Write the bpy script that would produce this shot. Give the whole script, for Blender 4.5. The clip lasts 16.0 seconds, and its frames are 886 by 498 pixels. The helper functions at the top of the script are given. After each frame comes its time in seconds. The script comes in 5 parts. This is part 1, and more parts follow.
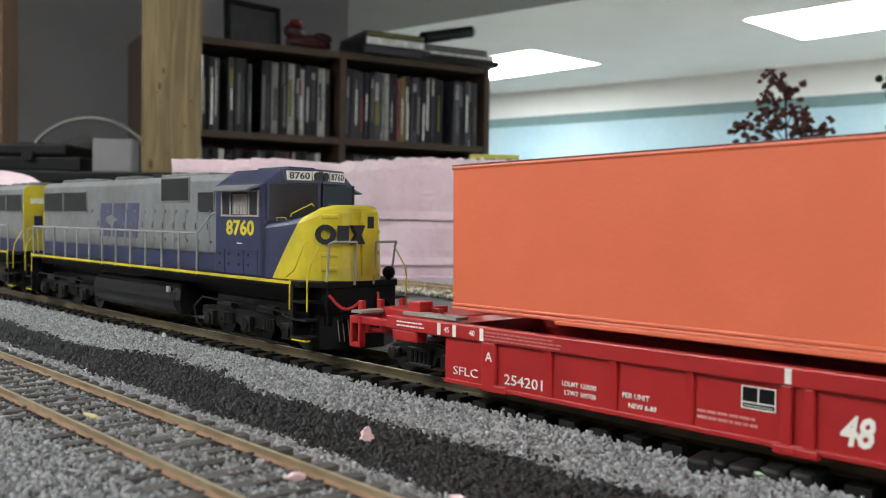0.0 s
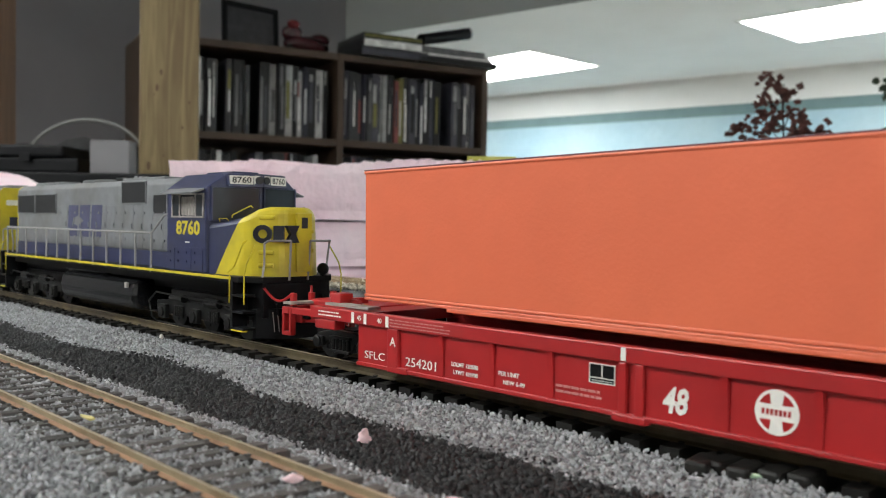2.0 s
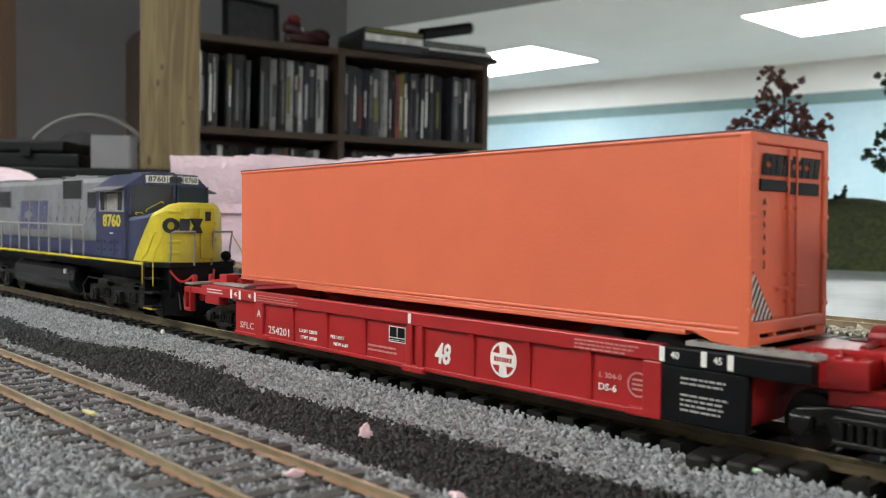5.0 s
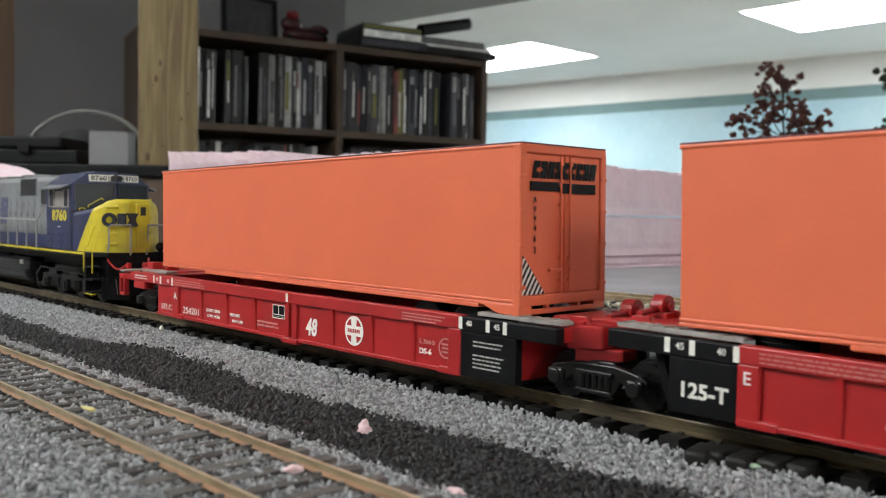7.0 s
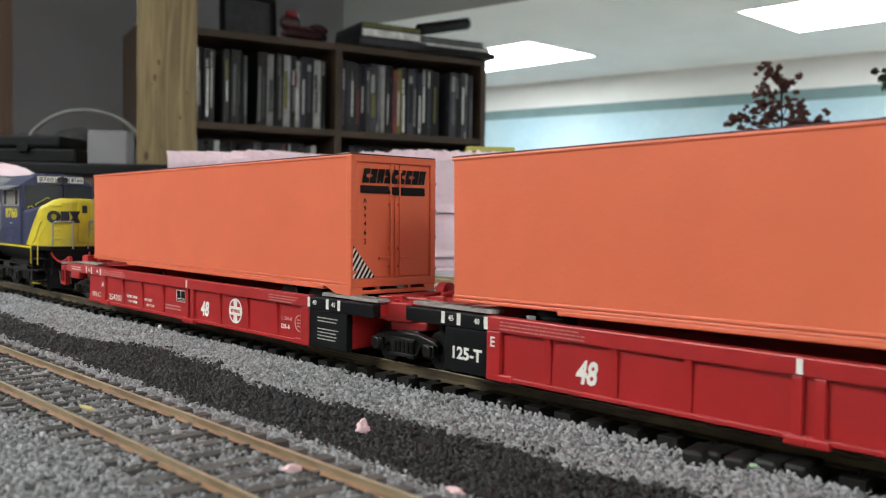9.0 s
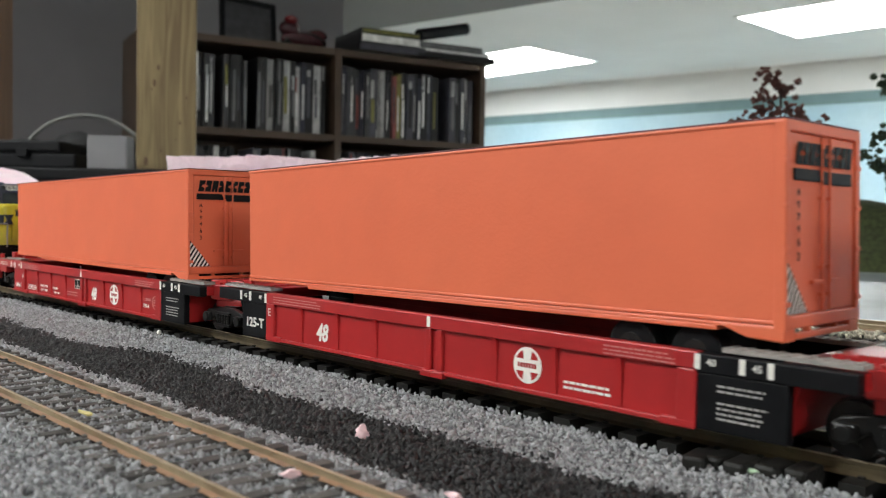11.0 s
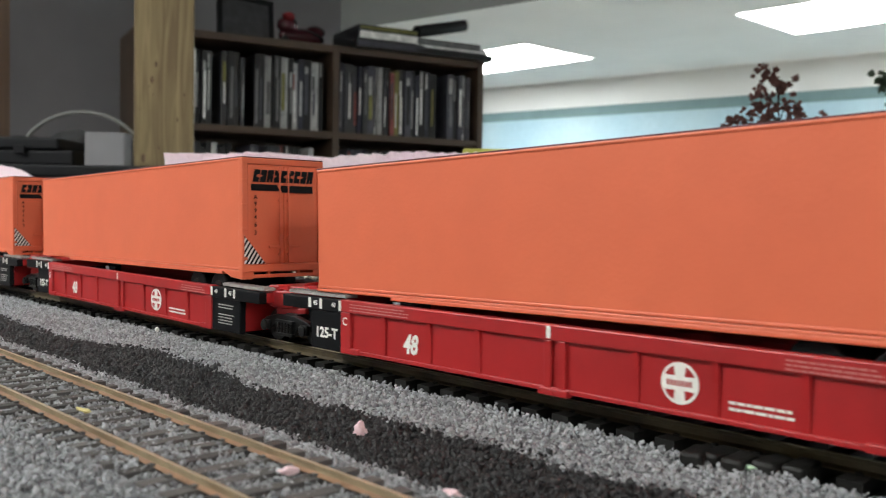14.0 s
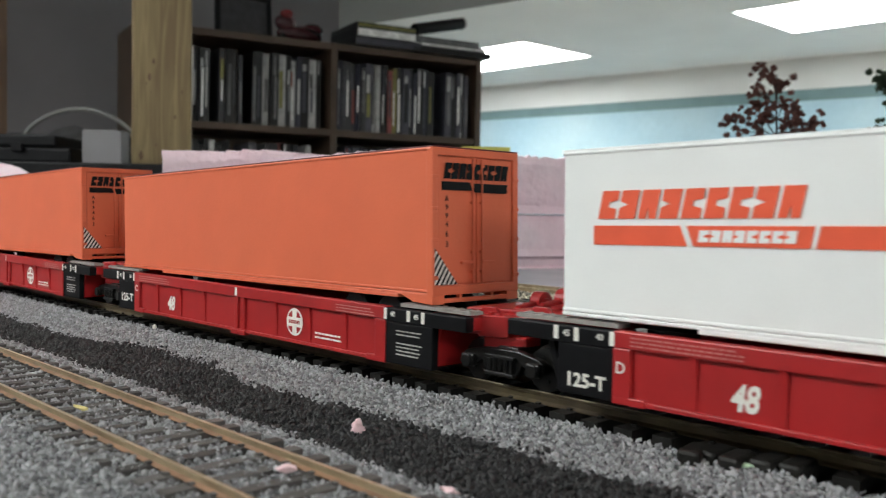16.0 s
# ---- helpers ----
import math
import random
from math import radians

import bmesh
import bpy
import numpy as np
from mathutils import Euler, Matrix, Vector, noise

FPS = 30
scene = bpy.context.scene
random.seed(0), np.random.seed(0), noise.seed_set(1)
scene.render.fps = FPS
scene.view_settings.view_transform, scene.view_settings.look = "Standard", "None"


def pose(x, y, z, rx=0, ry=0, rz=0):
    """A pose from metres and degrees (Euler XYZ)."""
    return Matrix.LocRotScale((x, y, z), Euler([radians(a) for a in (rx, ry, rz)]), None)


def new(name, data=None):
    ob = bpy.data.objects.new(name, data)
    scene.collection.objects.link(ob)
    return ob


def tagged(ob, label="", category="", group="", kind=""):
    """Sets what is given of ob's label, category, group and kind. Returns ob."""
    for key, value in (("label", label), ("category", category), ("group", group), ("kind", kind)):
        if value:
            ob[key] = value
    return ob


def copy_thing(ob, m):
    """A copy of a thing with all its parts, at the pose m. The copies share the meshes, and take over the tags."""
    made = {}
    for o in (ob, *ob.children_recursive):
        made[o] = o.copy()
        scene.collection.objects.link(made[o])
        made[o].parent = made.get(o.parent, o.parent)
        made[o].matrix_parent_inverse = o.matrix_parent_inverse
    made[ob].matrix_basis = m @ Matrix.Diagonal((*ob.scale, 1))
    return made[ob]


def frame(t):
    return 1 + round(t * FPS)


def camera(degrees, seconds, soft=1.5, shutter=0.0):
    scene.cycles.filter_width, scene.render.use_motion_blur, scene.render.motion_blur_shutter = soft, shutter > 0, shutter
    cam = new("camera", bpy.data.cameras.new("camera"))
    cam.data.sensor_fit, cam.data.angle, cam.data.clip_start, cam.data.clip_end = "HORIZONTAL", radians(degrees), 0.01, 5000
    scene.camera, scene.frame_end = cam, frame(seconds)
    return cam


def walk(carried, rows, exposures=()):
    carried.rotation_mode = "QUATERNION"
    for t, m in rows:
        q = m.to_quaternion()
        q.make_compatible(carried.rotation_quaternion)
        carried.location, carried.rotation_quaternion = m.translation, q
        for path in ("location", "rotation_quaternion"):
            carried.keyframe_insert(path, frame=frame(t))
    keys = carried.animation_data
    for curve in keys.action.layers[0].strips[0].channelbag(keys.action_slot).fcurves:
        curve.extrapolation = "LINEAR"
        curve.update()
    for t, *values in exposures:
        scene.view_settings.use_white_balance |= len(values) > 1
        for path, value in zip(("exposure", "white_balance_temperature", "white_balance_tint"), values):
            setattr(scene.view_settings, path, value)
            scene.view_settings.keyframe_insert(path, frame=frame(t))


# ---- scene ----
cam = camera(52.88, 16.0, soft=1.0, shutter=0.3)
cam.data.dof.use_dof = True
cam.data.dof.focus_distance = 0.245
cam.data.dof.aperture_fstop = 36.0
EYE = (0.2003, -0.1572, 0.0394)
TURNS = [(0, 88.005, -0.976, 46.966), (0.5, 88.037, -0.911, 47.023), (1, 88.145, -0.903, 47.043),
         (1.5, 88.201, -0.922, 47.027), (2, 88.124, -1.025, 46.816), (2.5, 87.986, -1.083, 46.934),
         (3, 87.819, -1.013, 46.906), (3.5, 87.840, -0.997, 46.910), (4, 87.979, -0.990, 46.927),
         (6.5, 87.471, -0.984, 46.796), (7, 87.546, -0.945, 46.796), (7.5, 87.655, -0.978, 46.779),
         (8, 87.687, -1.038, 46.777), (8.5, 87.579, -1.036, 46.718), (9, 87.514, -1.016, 46.711),
         (11.5, 87.880, -1.040, 46.668), (12, 87.794, -1.065, 46.614), (12.5, 87.706, -0.964, 46.585),
         (13, 87.646, -1.014, 46.567), (13.5, 87.632, -1.075, 46.559), (14, 87.647, -1.007, 46.543),
         (14.5, 87.560, -1.207, 46.473), (15, 87.435, -1.209, 46.455), (15.5, 87.366, -1.126, 46.410),
         (16, 87.513, -1.089, 46.403)]
walk(cam, [(t, pose(*EYE, a, b, c)) for t, a, b, c in TURNS], [(0, -0.03), (15.1, -0.03), (15.6, -0.15), (16, -0.24)])

# ---- light: recessed ceiling panels of a basement room ----
world = bpy.data.worlds.new("room_air")
world.use_nodes = True
world.node_tree.nodes["Background"].inputs[0].default_value = (0.8, 0.9, 1.0, 1)
world.node_tree.nodes["Background"].inputs[1].default_value = 0.02
scene.world = world
PANEL_GLOW = 23.0
CEIL = 0.94

# ---- materials ----


def mat(name, color, rough=0.5, metal=0.0, spread=0.0, scale=400.0, bump=0.0, bump_scale=2000.0, second=None, amount=0.5,
        wear_scale=60.0, island=0.0, each=0.0, coat=0.0, emit=0.0, gloss=0.5):
    """A surface with two scales of variation: fine grain (spread, scale) and larger stains (second, amount, wear_scale)."""
    m = bpy.data.materials.new(name)
    m.use_nodes = True
    n, l = m.node_tree.nodes, m.node_tree.links
    b = n["Principled BSDF"]
    b.inputs["Roughness"].default_value, b.inputs["Metallic"].default_value = rough, metal
    b.inputs["Coat Weight"].default_value = coat
    b.inputs["Specular IOR Level"].default_value = gloss
    base = n.new("ShaderNodeRGB")
    base.outputs[0].default_value = (*color, 1)
    out = base.outputs[0]
    co = n.new("ShaderNodeTexCoord").outputs["Object"]
    if second:
        noi = n.new("ShaderNodeTexNoise")
        noi.inputs["Scale"].default_value, noi.inputs["Detail"].default_value = wear_scale, 5
        l.new(co, noi.inputs["Vector"])
        r = n.new("ShaderNodeMapRange")
        r.inputs[1].default_value, r.inputs[2].default_value = 0.42, 0.68
        r.inputs[4].default_value = amount
        l.new(noi.outputs["Fac"], r.inputs[0])
        x = n.new("ShaderNodeMix")
        x.data_type = "RGBA"
        x.inputs[7].default_value = (*second, 1)
        l.new(r.outputs[0], x.inputs[0]), l.new(out, x.inputs[6])
        out = x.outputs[2]
    if spread or island or each:
        h = n.new("ShaderNodeHueSaturation")
        if island or each:
            g = n.new("ShaderNodeNewGeometry" if island else "ShaderNodeObjectInfo")
            r = n.new("ShaderNodeMapRange")
            r.inputs[3].default_value, r.inputs[4].default_value = 1 - island - each, 1 + island + each
            l.new(g.outputs["Random Per Island" if island else "Random"], r.inputs[0])
        else:
            noi = n.new("ShaderNodeTexNoise")
            noi.inputs["Scale"].default_value, noi.inputs["Detail"].default_value = scale, 4
            l.new(co, noi.inputs["Vector"])
            r = n.new("ShaderNodeMapRange")
            r.inputs[1].default_value, r.inputs[2].default_value = 0.3, 0.7
            r.inputs[3].default_value, r.inputs[4].default_value = 1 - spread, 1 + spread
            l.new(noi.outputs["Fac"], r.inputs[0])
        l.new(r.outputs[0], h.inputs["Value"]), l.new(out, h.inputs["Color"])
        out = h.outputs[0]
    l.new(out, b.inputs["Base Color"])
    if bump:
        noi = n.new("ShaderNodeTexNoise")
        noi.inputs["Scale"].default_value, noi.inputs["Detail"].default_value = bump_scale, 3
        l.new(co, noi.inputs["Vector"])
        k = n.new("ShaderNodeBump")
        k.inputs["Strength"].default_value, k.inputs["Distance"].default_value = bump, 0.5 / bump_scale
        l.new(noi.outputs["Fac"], k.inputs["Height"]), l.new(k.outputs[0], b.inputs["Normal"])
    if emit:
        l.new(out, b.inputs["Emission Color"])
        b.inputs["Emission Strength"].default_value = emit
    return m


ORANGE = mat("orange_plastic", (0.73, 0.157, 0.073), 0.42, spread=0.03, scale=90, bump=0.10, bump_scale=1100, gloss=0.4, second=(0.69, 0.140, 0.066), amount=0.5, wear_scale=25)
WHITE = mat("white_plastic", (0.87, 0.88, 0.87), 0.38, spread=0.02, scale=80, bump=0.08, bump_scale=1500)
RED = mat("red_plastic", (0.40, 0.0165, 0.018), 0.38, spread=0.07, scale=150, bump=0.06, bump_scale=1800, second=(0.34, 0.015, 0.016), amount=0.5, wear_scale=40)
BLACK = mat("black_plastic", (0.005, 0.005, 0.006), 0.5, spread=0.2, scale=300, bump=0.05, gloss=0.16)
TRUCKBLACK = mat("dusty_black_plastic", (0.006, 0.006, 0.006), 0.32, gloss=0.36, spread=0.3, scale=400, second=(0.016, 0.014, 0.012), amount=0.5, wear_scale=300)
MARK = mat("white_lettering", (0.78, 0.76, 0.70), 0.6, spread=0.06, scale=800)
PALEMARK = mat("thin_grey_lettering", (0.42, 0.40, 0.38), 0.6, spread=0.06, scale=800)
GREYMARK = mat("worn_lettering", (0.55, 0.22, 0.20), 0.6, spread=0.06, scale=800)
DECK = mat("grey_walkway_plastic", (0.30, 0.27, 0.25), 0.6, spread=0.15, scale=500, bump=0.3, bump_scale=1500)
LGREY = mat("weathered_grey_paint", (0.175, 0.18, 0.19), 0.55, spread=0.08, scale=300, second=(0.125, 0.12, 0.115), amount=0.75, wear_scale=60, bump=0.05)
LBLUE = mat("dark_blue_paint", (0.022, 0.027, 0.080), 0.45, spread=0.12, scale=300, second=(0.034, 0.036, 0.062), amount=0.6, wear_scale=70)
LYELLOW = mat("yellow_paint", (0.62, 0.50, 0.02), 0.45, spread=0.06, scale=300, second=(0.36, 0.30, 0.03), amount=0.8, wear_scale=70, bump=0.05)
GRILL = mat("dark_grille", (0.016, 0.016, 0.018), 0.5, spread=0.2, scale=500)
GLASS = mat("smoked_window", (0.03, 0.034, 0.04), 0.16, gloss=0.3, spread=0.1, scale=50)
RAILSTEEL = mat("tarnished_brass_rail", (0.30, 0.23, 0.14), 0.5, 0.15, spread=0.2, scale=200, second=(0.20, 0.13, 0.07), amount=0.9, wear_scale=70)
# darker copy of the rail metal: the train's shade is in the colour
RAILSHADE = mat("shaded_brass_rail", (0.12, 0.092, 0.05), 0.4, 0.3, spread=0.2, scale=200, second=(0.055, 0.04, 0.026), amount=0.9, wear_scale=70)
RAILTOP = mat("polished_brass_railhead", (0.55, 0.46, 0.32), 0.38, 0.6, spread=0.1, scale=200)
RUST = mat("rusty_rail_foot", (0.27, 0.15, 0.085), 0.7, 0.0, spread=0.2, scale=300, second=(0.20, 0.12, 0.08), amount=0.8, wear_scale=120)
TIE = mat("black_plastic_tie", (0.012, 0.011, 0.010), 0.5, gloss=0.25, each=0.3, bump=0.2, bump_scale=900)
TIEBROWN = mat("weathered_grey_brown_tie", (0.085, 0.078, 0.074), 0.7, each=0.35, bump=0.35, bump_scale=900)
STONE = mat("grey_ballast", (0.31, 0.31, 0.32), 0.9, island=0.36)
STONE_FINE = mat("grey_ballast_bed", (0.17, 0.17, 0.175), 0.9, spread=0.5, scale=900, bump=0.9, bump_scale=1000)
CINDER = mat("black_cinder", (0.026, 0.0255, 0.0265), 0.6, gloss=0.4, island=0.5)
CINDER_BED = mat("black_cinder_bed", (0.014, 0.014, 0.014), 0.8, spread=0.5, scale=900, bump=0.9, bump_scale=1000)
PALESTONE = mat("pale_mixed_ballast", (0.42, 0.38, 0.30), 0.85, island=0.7)
PINK = mat("pink_foam_board", (0.89, 0.64, 0.715), 0.85, spread=0.05, scale=60, bump=0.5, bump_scale=160, second=(0.92, 0.80, 0.84), amount=0.6, wear_scale=14)
PALEFOAM = mat("pale_lilac_foam_board", (0.60, 0.53, 0.58), 0.85, spread=0.04, scale=60, bump=0.4, bump_scale=160, second=(0.55, 0.50, 0.55), amount=0.6, wear_scale=14)
LAKE = mat("pale_resin_water", (0.34, 0.38, 0.41), 0.22, spread=0.06, scale=12, bump=0.12, bump_scale=60, second=(0.50, 0.54, 0.57), amount=0.6, wear_scale=9)
TURF = mat("dark_green_turf", (0.042, 0.054, 0.014), 0.9, spread=0.5, scale=160, bump=0.8, bump_scale=500, second=(0.022, 0.026, 0.010), amount=0.8, wear_scale=22)
SCENIC = mat("brown_scenic_ground", (0.22, 0.19, 0.15), 0.9, spread=0.4, scale=600, bump=0.8, bump_scale=900)
PLY = mat("plywood", (0.42, 0.30, 0.18), 0.7, spread=0.12, scale=20)
SKYPAINT = mat("sky_blue_wall_paint", (0.33, 0.48, 0.56), 0.7, spread=0.03, scale=30, second=(0.43, 0.56, 0.60), amount=0.8, wear_scale=1.6)
TEAL = mat("teal_border_paint", (0.15, 0.235, 0.245), 0.7, spread=0.08, scale=9)
WHITEWALL = mat("white_wall_paint", (0.74, 0.745, 0.73), 0.75, spread=0.02, scale=6)
# wall colour darkened to grey in place of the shade at this end
SHADEWALL = mat("shaded_wall_paint", (0.165, 0.155, 0.162), 0.8, spread=0.05, scale=4, second=(0.125, 0.118, 0.124), amount=0.6, wear_scale=2.2)
CEILING = mat("white_ceiling_board", (0.88, 0.89, 0.88), 0.85, spread=0.03, scale=3, bump=0.15, bump_scale=90)
# grey stands for the shade on this near part of the ceiling
SOFFIT = mat("shaded_soffit_board", (0.24, 0.24, 0.235), 0.85, spread=0.04, scale=3)
CARPET = mat("beige_carpet", (0.42, 0.38, 0.33), 0.95, spread=0.3, scale=120, bump=0.6, bump_scale=300)
WALNUT = mat("dark_walnut_laminate", (0.062, 0.038, 0.024), 0.5, spread=0.15, scale=12)
TANKBLACK = mat("glossy_black_tank", (0.007, 0.007, 0.008), 0.22, spread=0.2, scale=200, gloss=0.5)
MAROON = mat("dark_maroon_roof", (0.10, 0.012, 0.016), 0.45, spread=0.1, scale=200)
GLOW = mat("lit_diffuser", (0.96, 1.0, 0.99), 0.5, emit=PANEL_GLOW)


def pine(name, a, b):
    m = mat(name, a, 0.62)
    n, l = m.node_tree.nodes, m.node_tree.links
    co = n.new("ShaderNodeTexCoord").outputs["Object"]
    mp = n.new("ShaderNodeMapping")
    mp.inputs["Scale"].default_value = (1, 1, 0.06)
    l.new(co, mp.inputs[0])
    w = n.new("ShaderNodeTexNoise")
    w.inputs["Scale"].default_value, w.inputs["Detail"].default_value, w.inputs["Distortion"].default_value = 75, 6, 1.5
    l.new(mp.outputs[0], w.inputs["Vector"])
    r = n.new("ShaderNodeValToRGB")
    r.color_ramp.elements[0].position, r.color_ramp.elements[1].position = 0.36, 0.62
    r.color_ramp.elements[0].color, r.color_ramp.elements[1].color = (*b, 1), (*a, 1)
    l.new(w.outputs["Fac"], r.inputs[0])
    l.new(r.outputs[0], n["Principled BSDF"].inputs["Base Color"])
    return m


PINE = pine("knotty_pine", (0.25, 0.185, 0.085), (0.14, 0.092, 0.04))
DARKPINE = pine("stained_pine", (0.17, 0.08, 0.03), (0.11, 0.05, 0.018))
KNOT = mat("pine_knot", (0.10, 0.055, 0.025), 0.6, spread=0.2, scale=90)

# ---- building helpers; millimetres unless said ----
MM = 0.001


def box(bm, x0, x1, y0, y1, z0, z1):
    v = [bm.verts.new((x * MM, y * MM, z * MM)) for x in (x0, x1) for y in (y0, y1) for z in (z0, z1)]
    for f in ((0, 1, 3, 2), (4, 6, 7, 5), (0, 4, 5, 1), (2, 3, 7, 6), (0, 2, 6, 4), (1, 5, 7, 3)):
        bm.faces.new([v[i] for i in f])


def prism(bm, pts, axis, a0, a1):
    """A polygon swept along an axis. pts: the two other coordinates, in x, y, z order."""
    def at(p, a):
        q = list(p)
        q.insert("xyz".index(axis), a)
        return [c * MM for c in q]
    lo, hi = [bm.verts.new(at(p, a0)) for p in pts], [bm.verts.new(at(p, a1)) for p in pts]
    k = len(pts)
    bm.faces.new(lo), bm.faces.new(hi[::-1])
    for i in range(k):
        bm.faces.new((lo[i], hi[i], hi[(i + 1) % k], lo[(i + 1) % k]))


def rod(bm, p, q, r, seg=8):
    p, q = Vector(p) * MM, Vector(q) * MM
    d = q - p
    m = Matrix.Translation((p + q) / 2) @ d.to_track_quat("Z", "Y").to_matrix().to_4x4()
    bmesh.ops.create_cone(bm, cap_ends=True, segments=seg, radius1=r * MM, radius2=r * MM, depth=d.length, matrix=m)


def wire(bm, pts, r, seg=6):
    for a, b in zip(pts, pts[1:]):
        rod(bm, a, b, r, seg)


def ball(bm, c, r, sub=2, squash=(1, 1, 1)):
    bmesh.ops.create_icosphere(bm, subdivisions=sub, radius=r * MM, matrix=Matrix.Translation(Vector(c) * MM) @ Matrix.Diagonal((*squash, 1)))


def part(name, bm, material, parent=None, label="", bevel=0.0, smooth=False):
    bmesh.ops.recalc_face_normals(bm, faces=bm.faces)
    me = bpy.data.meshes.new(name)
    bm.to_mesh(me)
    bm.free()
    me.materials.append(material)
    if smooth:
        me.polygons.foreach_set("use_smooth", [True] * len(me.polygons))
    ob = new(name, me)
    if parent:
        ob.parent = parent
    if label:
        tagged(ob, label)
    if bevel:
        b = ob.modifiers.new("edge", "BEVEL")
        b.width, b.segments, b.limit_method, b.angle_limit = bevel * MM, 2, "ANGLE", 0.6
    return ob


def block(name, dims, material, parent=None, label="", bevel=0.0):
    bm = bmesh.new()
    box(bm, *dims)
    return part(name, bm, material, parent, label, bevel)


def thing(name, label, category, group="", kind="", at=None):
    ob = tagged(new(name), label, category, group, kind)
    if at is not None:
        ob.matrix_basis = at
    return ob


def lettering(name, text, material, parent, m, height, width=0.0, label="", bold=0.012, slant=0.0):
    """Raised letters as a mesh; m: the pose of the text's middle, facing its own +z; height of the capitals in mm."""
    cu = bpy.data.curves.new("text", "FONT")
    cu.body, cu.align_x, cu.align_y, cu.extrude, cu.size = text, "CENTER", "CENTER", 0.02, 1.0
    cu.resolution_u = 2
    cu.offset, cu.shear = bold, slant
    tmp = new("text", cu)
    dg = bpy.context.evaluated_depsgraph_get()
    me = bpy.data.meshes.new_from_object(tmp.evaluated_get(dg))
    bpy.data.objects.remove(tmp)
    co = np.array([v.co[:] for v in me.vertices])
    lo, hi = co.min(0), co.max(0)
    k = height / (hi[1] - lo[1])
    kx = width / (hi[0] - lo[0]) if width else k
    for v in me.vertices:
        v.co = m @ Vector(((v.co.x - (lo[0] + hi[0]) / 2) * kx * MM, (v.co.y - (lo[1] + hi[1]) / 2) * k * MM, v.co.z * 2.0 * MM))
    me.name = name
    me.materials.clear()
    me.materials.append(material)
    ob = new(name, me)
    ob.parent = parent
    if label:
        tagged(ob, label)
    return ob


def near_side(x, y, z):
    """Pose of writing on a face that looks towards -y."""
    return pose(x * MM, y * MM, z * MM, 90, 0, 0)


def rear_side(x, y, z):
    """Pose of writing on a face that looks towards +x."""
    return pose(x * MM, y * MM, z * MM, 90, 0, 90)


# ---- the room ----
def room():
    floor = block("floor", (-5320, 3320, -3220, 5700, -1420, -1320), CARPET)
    tagged(floor, "beige carpet of the basement room", "floor", kind="structure")
    # north wall, slightly turned against the track: bands of paint at their heights
    def slab(name, z0, z1, m, label, proud=0.0):
        bm = bmesh.new()
        prism(bm, [(-5320, 4421 - proud), (3320, 5501 - proud), (3320, 5640), (-5320, 4560)], "z", z0, z1)
        return tagged(part(name, bm, m), label, "wall", kind="structure")
    slab("wall_north", -1320, 698, SKYPAINT, "sky blue painted wall with soft pale clouds")
    slab("wall_border", 698, 762, TEAL, "teal painted border strip along the wall", 4)
    slab("wall_north_upper", 762, 1100, WHITEWALL, "white painted wall below the ceiling")
    # the end wall and the partition get their shade from the grey colour
    w = block("wall_west", (-5320, -5200, -3100, 4560, -1320, 1100), SHADEWALL)
    tagged(w, "plain end wall with its shade painted in as grey", "wall", kind="structure")
    w = block("wall_partition", (-2670, -2550, -3100, 1900, -1320, 1100), SHADEWALL)
    tagged(w, "plain partition wall behind the shelf, shade painted in as grey", "wall", kind="structure")
    w = block("wall_east", (3200, 3320, -3100, 5600, -1320, 1100), WHITEWALL)
    tagged(w, "plain white painted wall", "wall", kind="structure")
    w = block("wall_south", (-5320, 3320, -3220, -3100, -1320, 1100), WHITEWALL)
    tagged(w, "plain white painted wall", "wall", kind="structure")


LIGHTS = [(-3560, 3710), (-1210, 3800), (1100, 3900), (-930, -1050), (2450, -700)]


def ceiling_and_lights():
    # ceiling boards with openings for the recessed panels
    bm = bmesh.new()
    xs, ys = [-5320, 3320], [-3220, 5620]
    for x, y in LIGHTS:
        xs += [x - 610, x + 610]
        ys += [y - 305, y + 305]
    xs, ys = sorted(set(xs)), sorted(set(ys))
    for x0, x1 in zip(xs, xs[1:]):
        for y0, y1 in zip(ys, ys[1:]):
            cx, cy = (x0 + x1) / 2, (y0 + y1) / 2
            if not any(abs(cx - x) < 610 and abs(cy - y) < 305 for x, y in LIGHTS):
                box(bm, x0, x1, y0, y1, CEIL * 1000, CEIL * 1000 + 20)
    tagged(part("ceiling", bm, CEILING), "white suspended ceiling with recessed light panels", "ceiling", kind="structure")
    block_top = block("ceiling_above", (-5320, 3320, -3220, 5620, 1090, 1110), CEILING)
    tagged(block_top, "slab above the suspended ceiling", "ceiling", kind="structure")
    first = None
    for i, (x, y) in enumerate(LIGHTS):
        m = pose(x * MM, y * MM, CEIL)
        if first is None:
            first = thing("ceiling_light", "lit white rectangular recessed fluorescent ceiling panel", "ceiling light", "ceiling lights")
            bm = bmesh.new()
            for d in ((-612, 612, -307, -295, -4, 60), (-612, 612, 295, 307, -4, 60), (-612, -600, -295, 295, -4, 60), (600, 612, -295, 295, -4, 60)):
                box(bm, *d)
            part("frame", bm, WHITEWALL, first, "thin white metal frame")
            block("diffuser", (-600, 600, -295, 295, 2, 12), GLOW, first, "glowing white diffuser")
            block("housing", (-600, 600, -295, 295, 60, 66), WHITEWALL, first)
            first.matrix_basis = m
        else:
            copy_thing(first, m)


